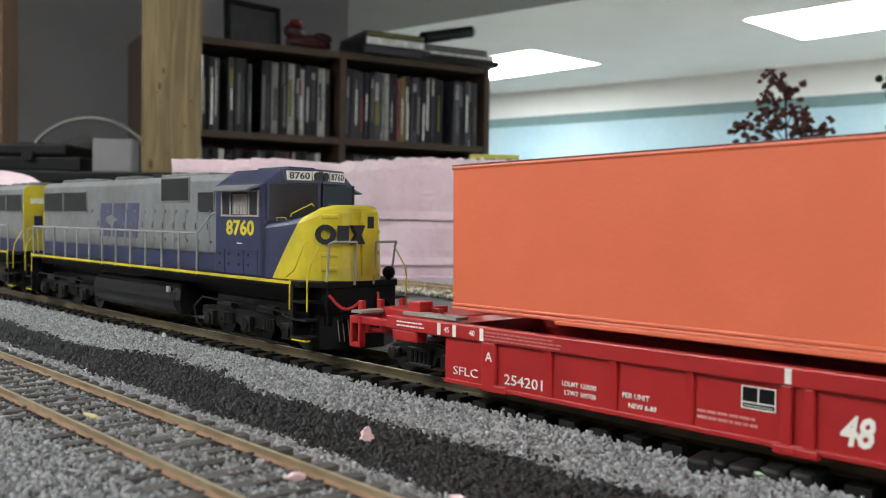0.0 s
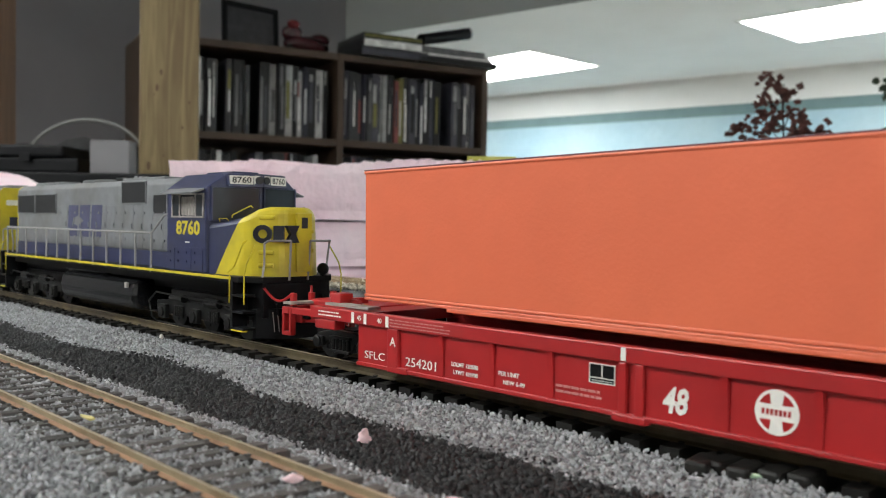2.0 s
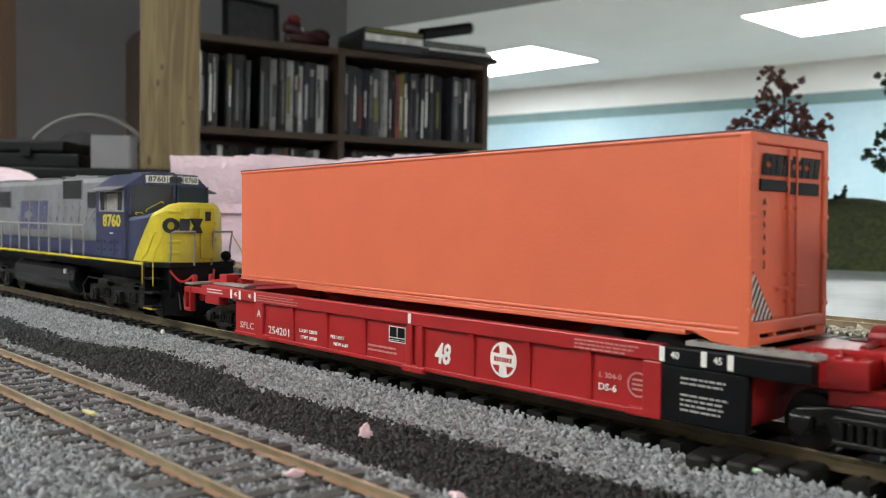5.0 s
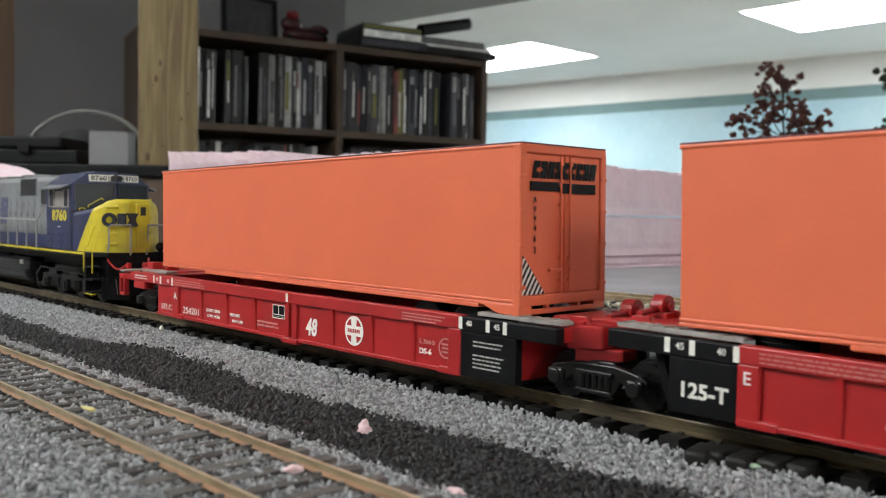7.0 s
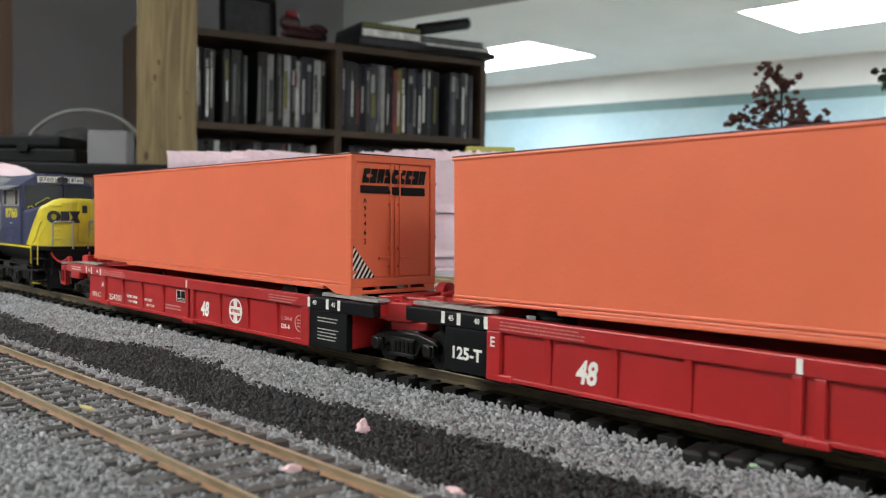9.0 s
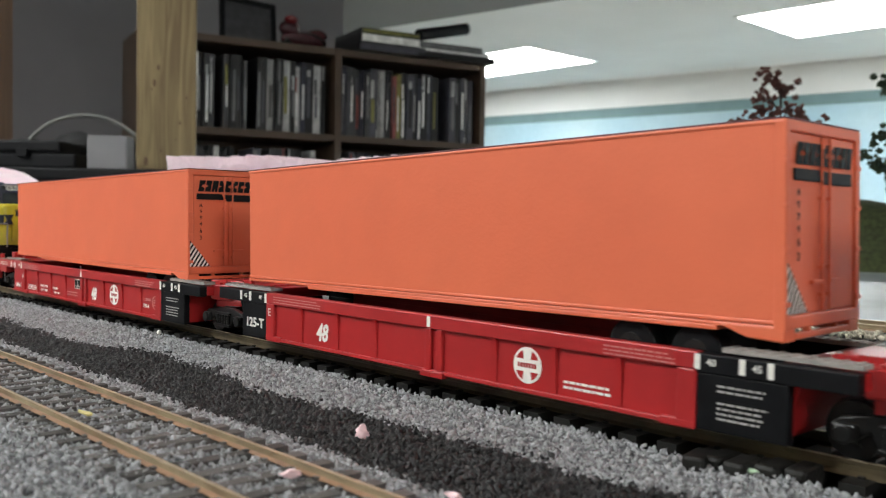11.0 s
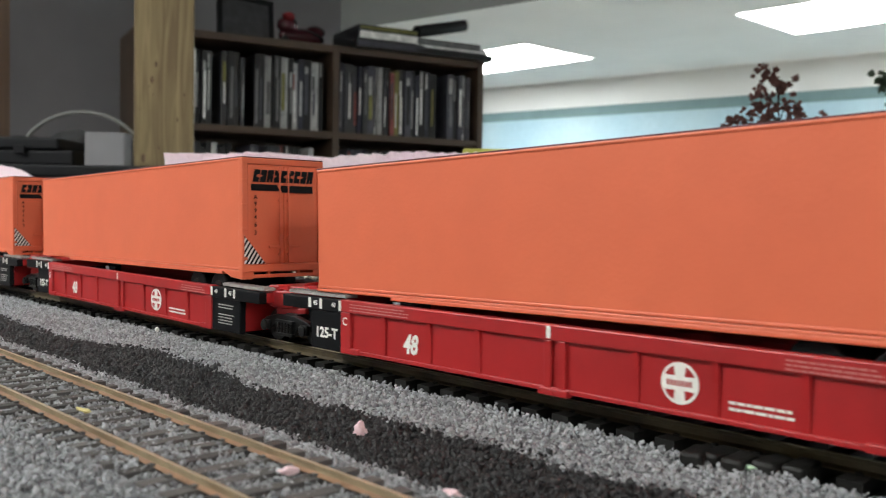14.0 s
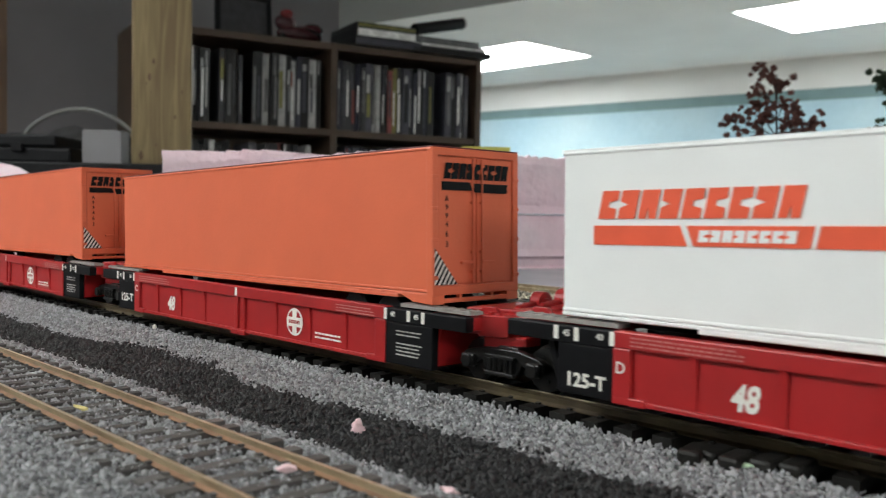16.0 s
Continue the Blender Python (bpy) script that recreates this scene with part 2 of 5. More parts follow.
def soffit():
    # lower board whose dark colour carries the ceiling's shade
    bm = bmesh.new()
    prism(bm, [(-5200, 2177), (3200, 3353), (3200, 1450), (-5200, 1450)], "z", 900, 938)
    tagged(part("soffit", bm, SOFFIT), "lower ceiling soffit with its shade painted in as grey", "ceiling", kind="structure")


def bench():
    b = thing("layout_bench", "plywood model railway bench on wooden legs", "bench")
    block("top", (-1500, 900, -420, 1250, -36, -18), PLY, b, bevel=1)
    for x in (-1420, 780):
        for y in (-360, 1170):
            block("leg", (x, x + 60, y, y + 60, -1320, -36), DARKPINE, b)
    for y in (-360, 1200):
        block("rail", (-1360, 780, y, y + 30, -130, -36), DARKPINE, b)


room()
ceiling_and_lights()
soffit()
bench()
SLOPE = 0.004          # the line climbs gently towards +x


def line_z(x_mm):
    return SLOPE * x_mm


# ---- ground, water and far scenery ----
def hum(x, y, k, seed=0.0):
    return noise.noise(Vector((x * k + seed, y * k - seed, seed)))


def sheet(name, x0, x1, y0, y1, nx, ny, height, material, label, category):
    """A ground sheet in mm with height(x, y)."""
    me = bpy.data.meshes.new(name)
    X, Y = np.linspace(x0, x1, nx), np.linspace(y0, y1, ny)
    v = [(x * MM, y * MM, height(x, y) * MM) for x in X for y in Y]
    f = [(i * ny + j, (i + 1) * ny + j, (i + 1) * ny + j + 1, i * ny + j + 1) for i in range(nx - 1) for j in range(ny - 1)]
    me.from_pydata(v, [], f)
    me.materials.append(material)
    me.polygons.foreach_set("use_smooth", [True] * len(f))
    return tagged(new(name, me), label, category, kind="structure")


def near_edge(x):
    """Where the black cinder strip begins, seen from the foreground line."""
    return -60.5 + 3.0 * hum(x, 0, 0.03, 3.1) + 2.0 * hum(x, 0, 0.11, 7.7)


def far_edge(x):
    base = -42 + 7 * max(0.0, min(1.0, (x + 60) / 150)) + (9 * math.exp(-((x + 55) / 32) ** 2))
    return base + 3.5 * hum(x, 0, 0.035, 5.3) + 2.0 * hum(x, 0, 0.12, 1.2)


def bed_height(x, y):
    """Top of the bed on which loose stones lie: shoulders under both lines, a dip between."""
    z = line_z(x) - 4.6
    shoulder = max(0.0, min(1.0, (-14 - y) / 26.0))
    if y > -13.4:
        return z - 1.5
    z2 = z + 1.6 - 2.6 * shoulder
    if y < -74:
        z2 = z + 2.0
    elif y < -58:
        z2 = z - 1.0 + 3.0 * (-58 - y) / 16.0
    return z2 + 0.5 * hum(x, y, 0.04)


def ground():
    sheet("ground", -1450, 860, -400, 250, 260, 120, bed_height, STONE_FINE, "grey granite ballast ground of the model railway", "ground")
    me = bpy.data.meshes.new("cinder_strip")
    v, f, n = [], [], 240
    for i in range(n + 1):
        x = -420 + i * (620 / n)
        a, b = near_edge(x), far_edge(x)
        for j in range(7):
            y = a + (b - a) * j / 6
            v.append((x * MM, y * MM, (bed_height(x, y) + 0.25) * MM))
    for i in range(n):
        for j in range(6):
            k = i * 7 + j
            f.append((k, k + 7, k + 8, k + 1))
    me.from_pydata(v, [], f)
    me.materials.append(CINDER_BED)
    tagged(new("cinder_strip", me), "strip of black cinders between the two lines", "ground", kind="structure")
    lake = block("water", (-1000, 860, 232, 1240, -17, -15), LAKE)
    tagged(lake, "pale still resin lake behind the rear line", "water", kind="structure")


SHAPES = [(1, 0, 0), (-1, 0, 0), (0, 1, 0), (0, -1, 0), (0, 0, 1), (0, 0, -1)]
FACES = [(0, 2, 4), (2, 1, 4), (1, 3, 4), (3, 0, 4), (2, 0, 5), (1, 2, 5), (3, 1, 5), (0, 3, 5)]


def stones(name, spots, size, material, label, category, seed):
    """Loose angular stones as one mesh: spots in mm (n x 3)."""
    rng = np.random.default_rng(seed)
    n = len(spots)
    base = np.array(SHAPES, float)[None].repeat(n, 0)
    base += rng.uniform(-0.38, 0.38, base.shape)
    base *= rng.uniform(0.65, 1.25, (n, 1, 3)) * (size * np.exp(rng.normal(0, 0.28, (n, 1, 1)))) * 0.5
    q = rng.normal(size=(n, 4))
    q /= np.linalg.norm(q, axis=1, keepdims=True)
    w, x, y, z = q.T
    rot = np.array([[1 - 2 * (y * y + z * z), 2 * (x * y - w * z), 2 * (x * z + w * y)],
                    [2 * (x * y + w * z), 1 - 2 * (x * x + z * z), 2 * (y * z - w * x)],
                    [2 * (x * z - w * y), 2 * (y * z + w * x), 1 - 2 * (x * x + y * y)]]).transpose(2, 0, 1)
    co = (np.einsum("nij,nkj->nki", rot, base) + spots[:, None, :]) * MM
    faces = (np.array(FACES)[None] + 6 * np.arange(n)[:, None, None]).reshape(-1, 3)
    me = bpy.data.meshes.new(name)
    me.vertices.add(6 * n)
    me.vertices.foreach_set("co", co.reshape(-1).astype(np.float32))
    me.loops.add(len(faces) * 3)
    me.loops.foreach_set("vertex_index", faces.reshape(-1).astype(np.int32))
    me.polygons.add(len(faces))
    me.polygons.foreach_set("loop_start", np.arange(0, len(faces) * 3, 3, dtype=np.int32))
    me.update(calc_edges=True)
    me.materials.append(material)
    return tagged(new(name, me), label, category, kind="stuff")


def scatter(n, x0, x1, y0, y1, seed, keep):
    rng = np.random.default_rng(seed)
    out = []
    for x, y in zip(rng.uniform(x0, x1, n), rng.uniform(y0, y1, n)):
        # the stretch of bench beside the two lines, cut off along two slanting lines
        if 0.30 * (x - 63) + (y + 116) < -20 or 1.18 * (x - 63) - (y + 116) > 26:
            continue
        z = keep(x, y, rng)
        if z is not None:
            out.append((x, y, z))
    return np.array(out)


def ballast():
    def grey(x, y, rng):
        ragged = rng.normal(0, 1.3)
        if near_edge(x) - 0.5 + ragged < y < far_edge(x) + ragged:
            return None
        z = bed_height(x, y) + rng.uniform(-0.2, 0.55)
        if y > -17.0 + rng.normal(0, 0.6):
            return None
        if -77.5 > y > -94:             # between the foreground rails and on the ties
            if abs(y + 77.4) < 1.1 or abs(y + 93.9) < 1.1:
                return None
            z = bed_height(x, y) + rng.uniform(-0.2, 0.98)
        if y < -95:
            z += rng.uniform(0.0, 0.4)
        if abs(y + 77.4) < 1.2 or abs(y + 93.9) < 1.2:
            return None
        return z
    pts = scatter(165000, -420, 175, -135, -10, 11, grey)
    stones("grey_ballast", pts, 0.86, STONE, "loose grey granite ballast stones beside the track", "ballast", 21)

    def black(x, y, rng):
        ragged = rng.normal(0, 1.3)
        if not near_edge(x) + ragged < y < far_edge(x) + ragged:
            return None
        return bed_height(x, y) + rng.uniform(0.0, 0.8)
    stones("black_cinders", scatter(70000, -420, 175, -80, -28, 12, black), 0.95, CINDER, "loose black cinders between the lines", "cinders", 22)
    rng = np.random.default_rng(5)
    n = 5000
    x = rng.uniform(-330, 120, n)
    y = rng.uniform(176, 226, n)
    stones("rear_ballast", np.column_stack([x, y, line_z(x) - 2.8 + rng.uniform(-0.4, 0.5, n)]), 1.9, PALESTONE, "pale speckled ballast under the rear line", "ballast", 23)


# ---- railway lines ----
def track(name, y_mid, x0, x1, tie_step, tie_mat, web_mat, label, fat=2.5, tie_len=30.0, seed=1, phase=0.0, rail_mat=None, low=1.0):
    t = tagged(new(name), label, "railway track", kind="structure")
    for y in (-8.25, 8.25):
        for nm, pts, m in (("rail", [(-0.2, -2.2), (0.2, -2.2), (0.2, -0.8), (0.4, -0.55), (0.4, -0.06), (-0.4, -0.06), (-0.4, -0.55), (-0.2, -0.8)], rail_mat),
                            ("rail_foot", [(-0.95, -2.6), (0.95, -2.6), (0.95, -2.4), (0.2, -1.9), (-0.2, -1.9), (-0.95, -2.4)], web_mat),
                            ("railhead", [(-0.38, -0.06), (0.38, -0.06), (0.3, 0.02), (-0.3, 0.02)], RAILTOP)):
            bm = bmesh.new()
            prism(bm, [(y_mid + y + a, b) for a, b in pts], "x", x0, x1)
            for v in bm.verts:
                v.co.z = v.co.z * low + SLOPE * v.co.x
            part(nm, bm, m, t)
    rng = random.Random(seed)

    def one_tie():
        bm = bmesh.new()
        box(bm, -fat / 2, fat / 2, -tie_len / 2, tie_len / 2, -6.2, -2.5)
        for side in (-8.25, 8.25):
            for e in (-1.5, 1.5):
                box(bm, -0.5, 0.5, side + e - 0.4, side + e + 0.4, -2.52, -2.05)
        for v in bm.verts:
            v.co += 0.00012 * noise.noise_vector(v.co * 900 + Vector((rng.uniform(0, 9), 0, 0)))
        me = bpy.data.meshes.new("tie")
        bmesh.ops.recalc_face_normals(bm, faces=bm.faces)
        bm.to_mesh(me)
        bm.free()
        me.materials.append(tie_mat)
        return me
    kinds = [one_tie() for _ in range(5)]
    x = phase - tie_step * int((phase - x0) / tie_step)
    while x < x1:
        if -470 < x < 190:
            ob = new("tie", rng.choice(kinds))
            ob.parent = t
            ob.matrix_basis = pose(x * MM, (y_mid + rng.uniform(-0.5, 0.5)) * MM, (line_z(x) + 2.5 * (1 - low) + rng.uniform(-0.12, 0.05)) * MM, 0, 0, rng.uniform(-1.6, 1.6))
        x += tie_step
    bm = bmesh.new()
    for a, b in ((x0, -471), (191, x1)):
        x = a
        while x < b:
            box(bm, x - fat / 2, x + fat / 2, y_mid - tie_len / 2, y_mid + tie_len / 2, line_z(x) - 4.6, line_z(x) - 2.5)
            x += tie_step
    tagged(part("far_ties", bm, tie_mat, t), kind="stuff")
    return t


def lines():
    # main line rails take the darkened metal for the shade under the train
    track("track_main", 0.0, -1300, 420, 8.4, TIE, RAILSHADE, "model track with train shade painted into its rails, on black plastic ties", 4.2, 27.5, 1, 51.1, RAILSHADE)
    track("track_foreground", -85.66, -900, 300, 6.8, TIEBROWN, RUST, "brass-railed model track on weathered grey ties", 2.6, 29.0, 2, 41.9, RAILSTEEL, 0.6)
    track("track_rear", 207.0, -900, 500, 6.8, TIEBROWN, RUST, "brown-railed model track behind the train", 2.6, 29.0, 3, 0.0, RAILSTEEL)
    # black strip added to paint the shade in the gaps between ties
    bm = bmesh.new()
    prism(bm, [(-14.5, -6.6), (-13.0, -5.5), (13.0, -5.5), (14.5, -6.6)], "x", -900, 400)
    for v in bm.verts:
        v.co.z += SLOPE * v.co.x
    tagged(part("roadbed", bm, CINDER_BED), "black strip under the main line for the shade between its ties", "roadbed", kind="structure")


# ---- foam stack, hill, trees ----
def foam():
    outline = [(-494, 182), (-452, 262), (-412, 352), (-378, 425), (-338, 560), (-326, 680), (-334, 815), (-610, 815), (-570, 262)]

    def slab(name, z0, z1, m, label, grow, seed, torn=0.0):
        rng = random.Random(seed)
        bm = bmesh.new()
        pts = []
        k = len(outline)
        for i in range(k):
            (xa, ya), (xb, yb) = outline[i], outline[(i + 1) % k]
            steps = max(2, int(math.hypot(xb - xa, yb - ya) / 4)) if i < 6 else 12
            for j in range(steps):
                u = j / steps
                x, y = xa + (xb - xa) * u, ya + (yb - ya) * u
                d = 2.2 * hum(x, y, 0.02, seed) + rng.uniform(-0.12, 0.12)
                pts.append((x + grow + d, y - d * 0.3))
        lo = [bm.verts.new((x * MM, y * MM, z0 * MM)) for x, y in pts]
        rows = [lo]
        for s in range(1, 7):
            u = s / 6
            z = z0 + (z1 - z0) * u
            rows.append([bm.verts.new(((x + 0.9 * hum(y, z, 0.03, seed + 4) - (2.5 if s == 6 else 0) - (1.2 if s in (0, 1) else 0)) * MM, y * MM,
                                       (z + (torn * (1.6 * math.exp(-((y - 430) / 110) ** 2) + hum(x, y, 0.012, seed)) + rng.uniform(-0.26, 0.26) * torn if s >= 5 else 0)) * MM)) for x, y in pts])
        n = len(pts)
        for a, b in zip(rows, rows[1:]):
            for i in range(n):
                bm.faces.new((a[i], a[(i + 1) % n], b[(i + 1) % n], b[i]))
        bm.faces.new(lo[::-1])
        c = bm.verts.new((-0.47, 0.55, z1 * MM))
        for i in range(n):
            bm.faces.new((rows[-1][i], rows[-1][(i + 1) % n], c))
        return tagged(part(name, bm, m), label, "foam block", "stacked foam boards")
    slab("foam_board", -15, -4.6, PINK, "thin pale foam board under the stack", -2.2, 5)
    slab("foam_board", -3.2, 36.0, PINK, "pale pink insulation foam board, lower of a stack", 0.6, 3)
    slab("foam_board", 37.6, 84, PINK, "pale pink insulation foam board with torn upper edge", 2.6, 9, 7.0)
    bm = bmesh.new()
    prism(bm, [(-1000, -15), (-640, -15), (-640, 44), (-705, 58), (-770, 74), (-850, 84), (-1000, 90)], "y", 100, 166)
    bmesh.ops.subdivide_edges(bm, edges=bm.edges, cuts=5, use_grid_fill=True)
    for v in bm.verts:
        v.co.x += 0.003 * noise.noise(v.co * 60)
        v.co.z += 0.002 * noise.noise(v.co * 80) if v.co.z > 0 else 0
    tagged(part("foam_offcut", bm, PINK), "sloping offcut of pink insulation foam", "foam block", "stacked foam boards")


def hill_z(x, y):
    """Height of the far mound in mm."""
    across = math.exp(-((y - 960) / 95.0) ** 2)
    along = 84 * math.exp(-((x + 265) / 210.0) ** 2)
    return -16 + along * min(1.0, across * 1.0) + 3 * hum(x, y, 0.02, 2.0) * across


def hill():
    me = bpy.data.meshes.new("hill")
    nx, ny = 120, 60
    X, Y = np.linspace(-760, 300, nx), np.linspace(790, 1140, ny)
    v = []
    for x in X:
        for y in Y:
            foot = 815 + 0.45 * (x + 300) * (1 if x > -300 else 0.1)
            u = max(0.0, min(1.0, (y - foot) / 60.0))
            z = -17 + (hill_z(x, y) + 17) * u ** 0.45 if y > foot else -17.5
            v.append((x * MM, y * MM, (z + 1.2 * hum(x, y, 0.2)) * MM))
    f = [(i * ny + j, (i + 1) * ny + j, (i + 1) * ny + j + 1, i * ny + j + 1) for i in range(nx - 1) for j in range(ny - 1)]
    me.from_pydata(v, [], f)
    me.materials.append(TURF)
    me.polygons.foreach_set("use_smooth", [True] * len(f))
    tagged(new("hill", me), "dark green turf-covered model hill beside the lake", "hill", kind="structure")


def leaves(bm, c, r, n, size, rng):
    for _ in range(n):
        d = Vector((rng.gauss(0, 1), rng.gauss(0, 1), rng.gauss(0, 0.8)))
        d = d.normalized() * r * rng.uniform(0.35, 1.0)
        p = (Vector(c) + d) * MM
        s = size * rng.uniform(0.5, 1.3) * MM
        a = Vector((rng.gauss(0, 1), rng.gauss(0, 1), rng.gauss(0, 1))).normalized()
        b = a.orthogonal().normalized()
        e = a.cross(b)
        w = [bm.verts.new(p + q) for q in (b * s, e * s * 0.7, -b * s * 0.8, -e * s * 0.7, a * s * 0.5)]
        for i in range(4):
            bm.faces.new((w[i], w[(i + 1) % 4], w[4]))
        bm.faces.new((w[3], w[2], w[1], w[0]))


LEAFRED = mat("dry_red_brown_leaf", (0.105, 0.036, 0.027), 0.8, island=0.5)
LEAFGREEN = mat("dark_green_leaf", (0.018, 0.034, 0.013), 0.8, island=0.5)
BARK = mat("dark_bark", (0.030, 0.020, 0.016), 0.85, spread=0.3, scale=300)


def tree(name, label, x, y, z, clumps, leaf, seed, trunk=2.2, density=130):
    """clumps: (dx, dz, radius) of the crown's masses, by which limbs run."""
    rng = random.Random(seed)
    t = thing(name, label, "tree", at=pose(x * MM, y * MM, z * MM))
    bm = bmesh.new()
    top = max(c[1] for c in clumps)
    steps = 8
    prev = (0, 0, -3)
    spine = [prev]
    for i in range(1, steps + 1):
        q = (rng.uniform(-2, 2), rng.uniform(-2, 2), top * i / steps)
        spine.append(q)
    for i, (a, b) in enumerate(zip(spine, spine[1:])):
        rod(bm, a, b, trunk * (1 - 0.85 * i / steps), 7)
    for dx, dz, r in clumps:
        base = spine[max(1, min(steps, int(steps * (dz - 12) / top)))]
        rod(bm, base, (dx * 0.6, rng.uniform(-5, 5), dz - 3), trunk * 0.35, 5)
        rod(bm, (dx * 0.6, 0, dz - 3), (dx, rng.uniform(-3, 3), dz), trunk * 0.25, 5)
    part("trunk", bm, BARK, t)
    bm = bmesh.new()
    for dx, dz, r in [(a, b, q * 1.0) for a, b, q in clumps]:
        dy = rng.uniform(-8, 8)
        for _ in range(18):
            o = (dx + rng.gauss(0, r * 0.62), dy + rng.gauss(0, r * 0.6), dz + rng.gauss(0, r * 0.55))
            leaves(bm, o, r * rng.uniform(0.12, 0.42), int(density * r / 20), 1.7, rng)
    part("crown", bm, leaf, t)


def trees():
    tree("tree", "model tree with dry red-brown leaves on the hill", -303, 870, 56,
         [(-15, 153, 12), (-2, 137, 13), (-24, 133, 9), (-55, 101, 10), (-42, 88, 11), (-28, 106, 12), (-11, 112, 13), (12, 119, 11), (25, 103, 10), (47, 94, 9),
          (34, 84, 10), (12, 88, 13), (-15, 79, 13), (-33, 66, 10), (-46, 39, 10), (-36, 35, 9), (-6, 57, 13), (20, 61, 13), (34, 44, 10), (16, 35, 11), (3, 26, 11), (5, 8, 9), (-4, 14, 9)], LEAFRED, 4)
    tree("tree", "small dark green model tree behind the foam", -443, 905, 38, [(0, 66, 9), (9, 74, 8), (-8, 58, 9), (4, 48, 9), (0, 36, 8)], LEAFGREEN, 15, 1.2)
    tree("tree", "dark green leafy model tree on the hill", -148, 870, 52,
         [(-34, 140, 12), (-20, 128, 14), (-2, 148, 16), (10, 120, 16), (-40, 84, 8), (-56, 62, 9), (-44, 54, 10), (-30, 44, 10), (-18, 32, 12), (0, 90, 14), (18, 70, 16), (-16, 100, 9)], LEAFGREEN, 8, 2.6)
    tree("bush", "small dark green bush on the hill", -348, 866, 46, [(0, 10, 14), (13, 16, 11), (-14, 8, 11), (4, 24, 8), (24, 6, 11), (-26, 3, 9)], LEAFGREEN, 12, 1.0)
    for i, (x, h) in enumerate(((-289, 17), (-261, 18), (-274, 6))):
        tree("fir_tree", "tiny dark fir tree on the hill crest", x, 950, hill_z(x, 950) - 1, [(0, h * 0.3, 2.6), (0, h * 0.6, 1.9), (0, h * 0.9, 1.0)], LEAFGREEN, 20 + i, 0.4, 120)


# ---- room furniture ----
def post():
    p = thing("wooden_post", "upright knotty pine post with square edges", "post", at=pose(-1.107, 0.482, 0, 0, 0, 62.0))
    block("timber", (-44.5, 44.5, 0, 89, -1320, 899), PINE, p, bevel=3)
    for x, z, r in ((-12, 260, 3.5), (-16, 213, 2.0), (30, 215, 2.6), (-30, 115, 5), (-2, 180, 1.6), (28, 105, 3.2), (-18, 236, 4.2), (-22, 226, 2.2), (14, 150, 2.0), (-8, 132, 2.4), (20, 176, 2.8), (-36, 190, 2.0)):
        bm = bmesh.new()
        ball(bm, (x, 0.2, z), r, 2, (0.7, 0.12, 1.6))
        part("knot", bm, KNOT, p, "dark oval knot", smooth=True)
    q = thing("wooden_post", "brown stained timber post", "post", at=pose(-1.40, 0.349, 0, 0, 0, 46.8))
    block("timber", (-95, -27, 0, 60, -1320, 899), DARKPINE, q, bevel=3)


# case and print colours; the whitish tones also paint glare on the plastic
SPINES = [(0.006, 0.006, 0.007), (0.03, 0.03, 0.034), (0.13, 0.13, 0.135), (0.34, 0.34, 0.34), (0.018, 0.018, 0.032), (0.16, 0.15, 0.04), (0.22, 0.06, 0.055), (0.05, 0.05, 0.065), (0.66, 0.66, 0.65), (0.005, 0.005, 0.006)]
SPINE_MATS = [mat("case_spine", tuple(v * 1.2 for v in c), 0.3, spread=0.35, scale=40) for c in SPINES]


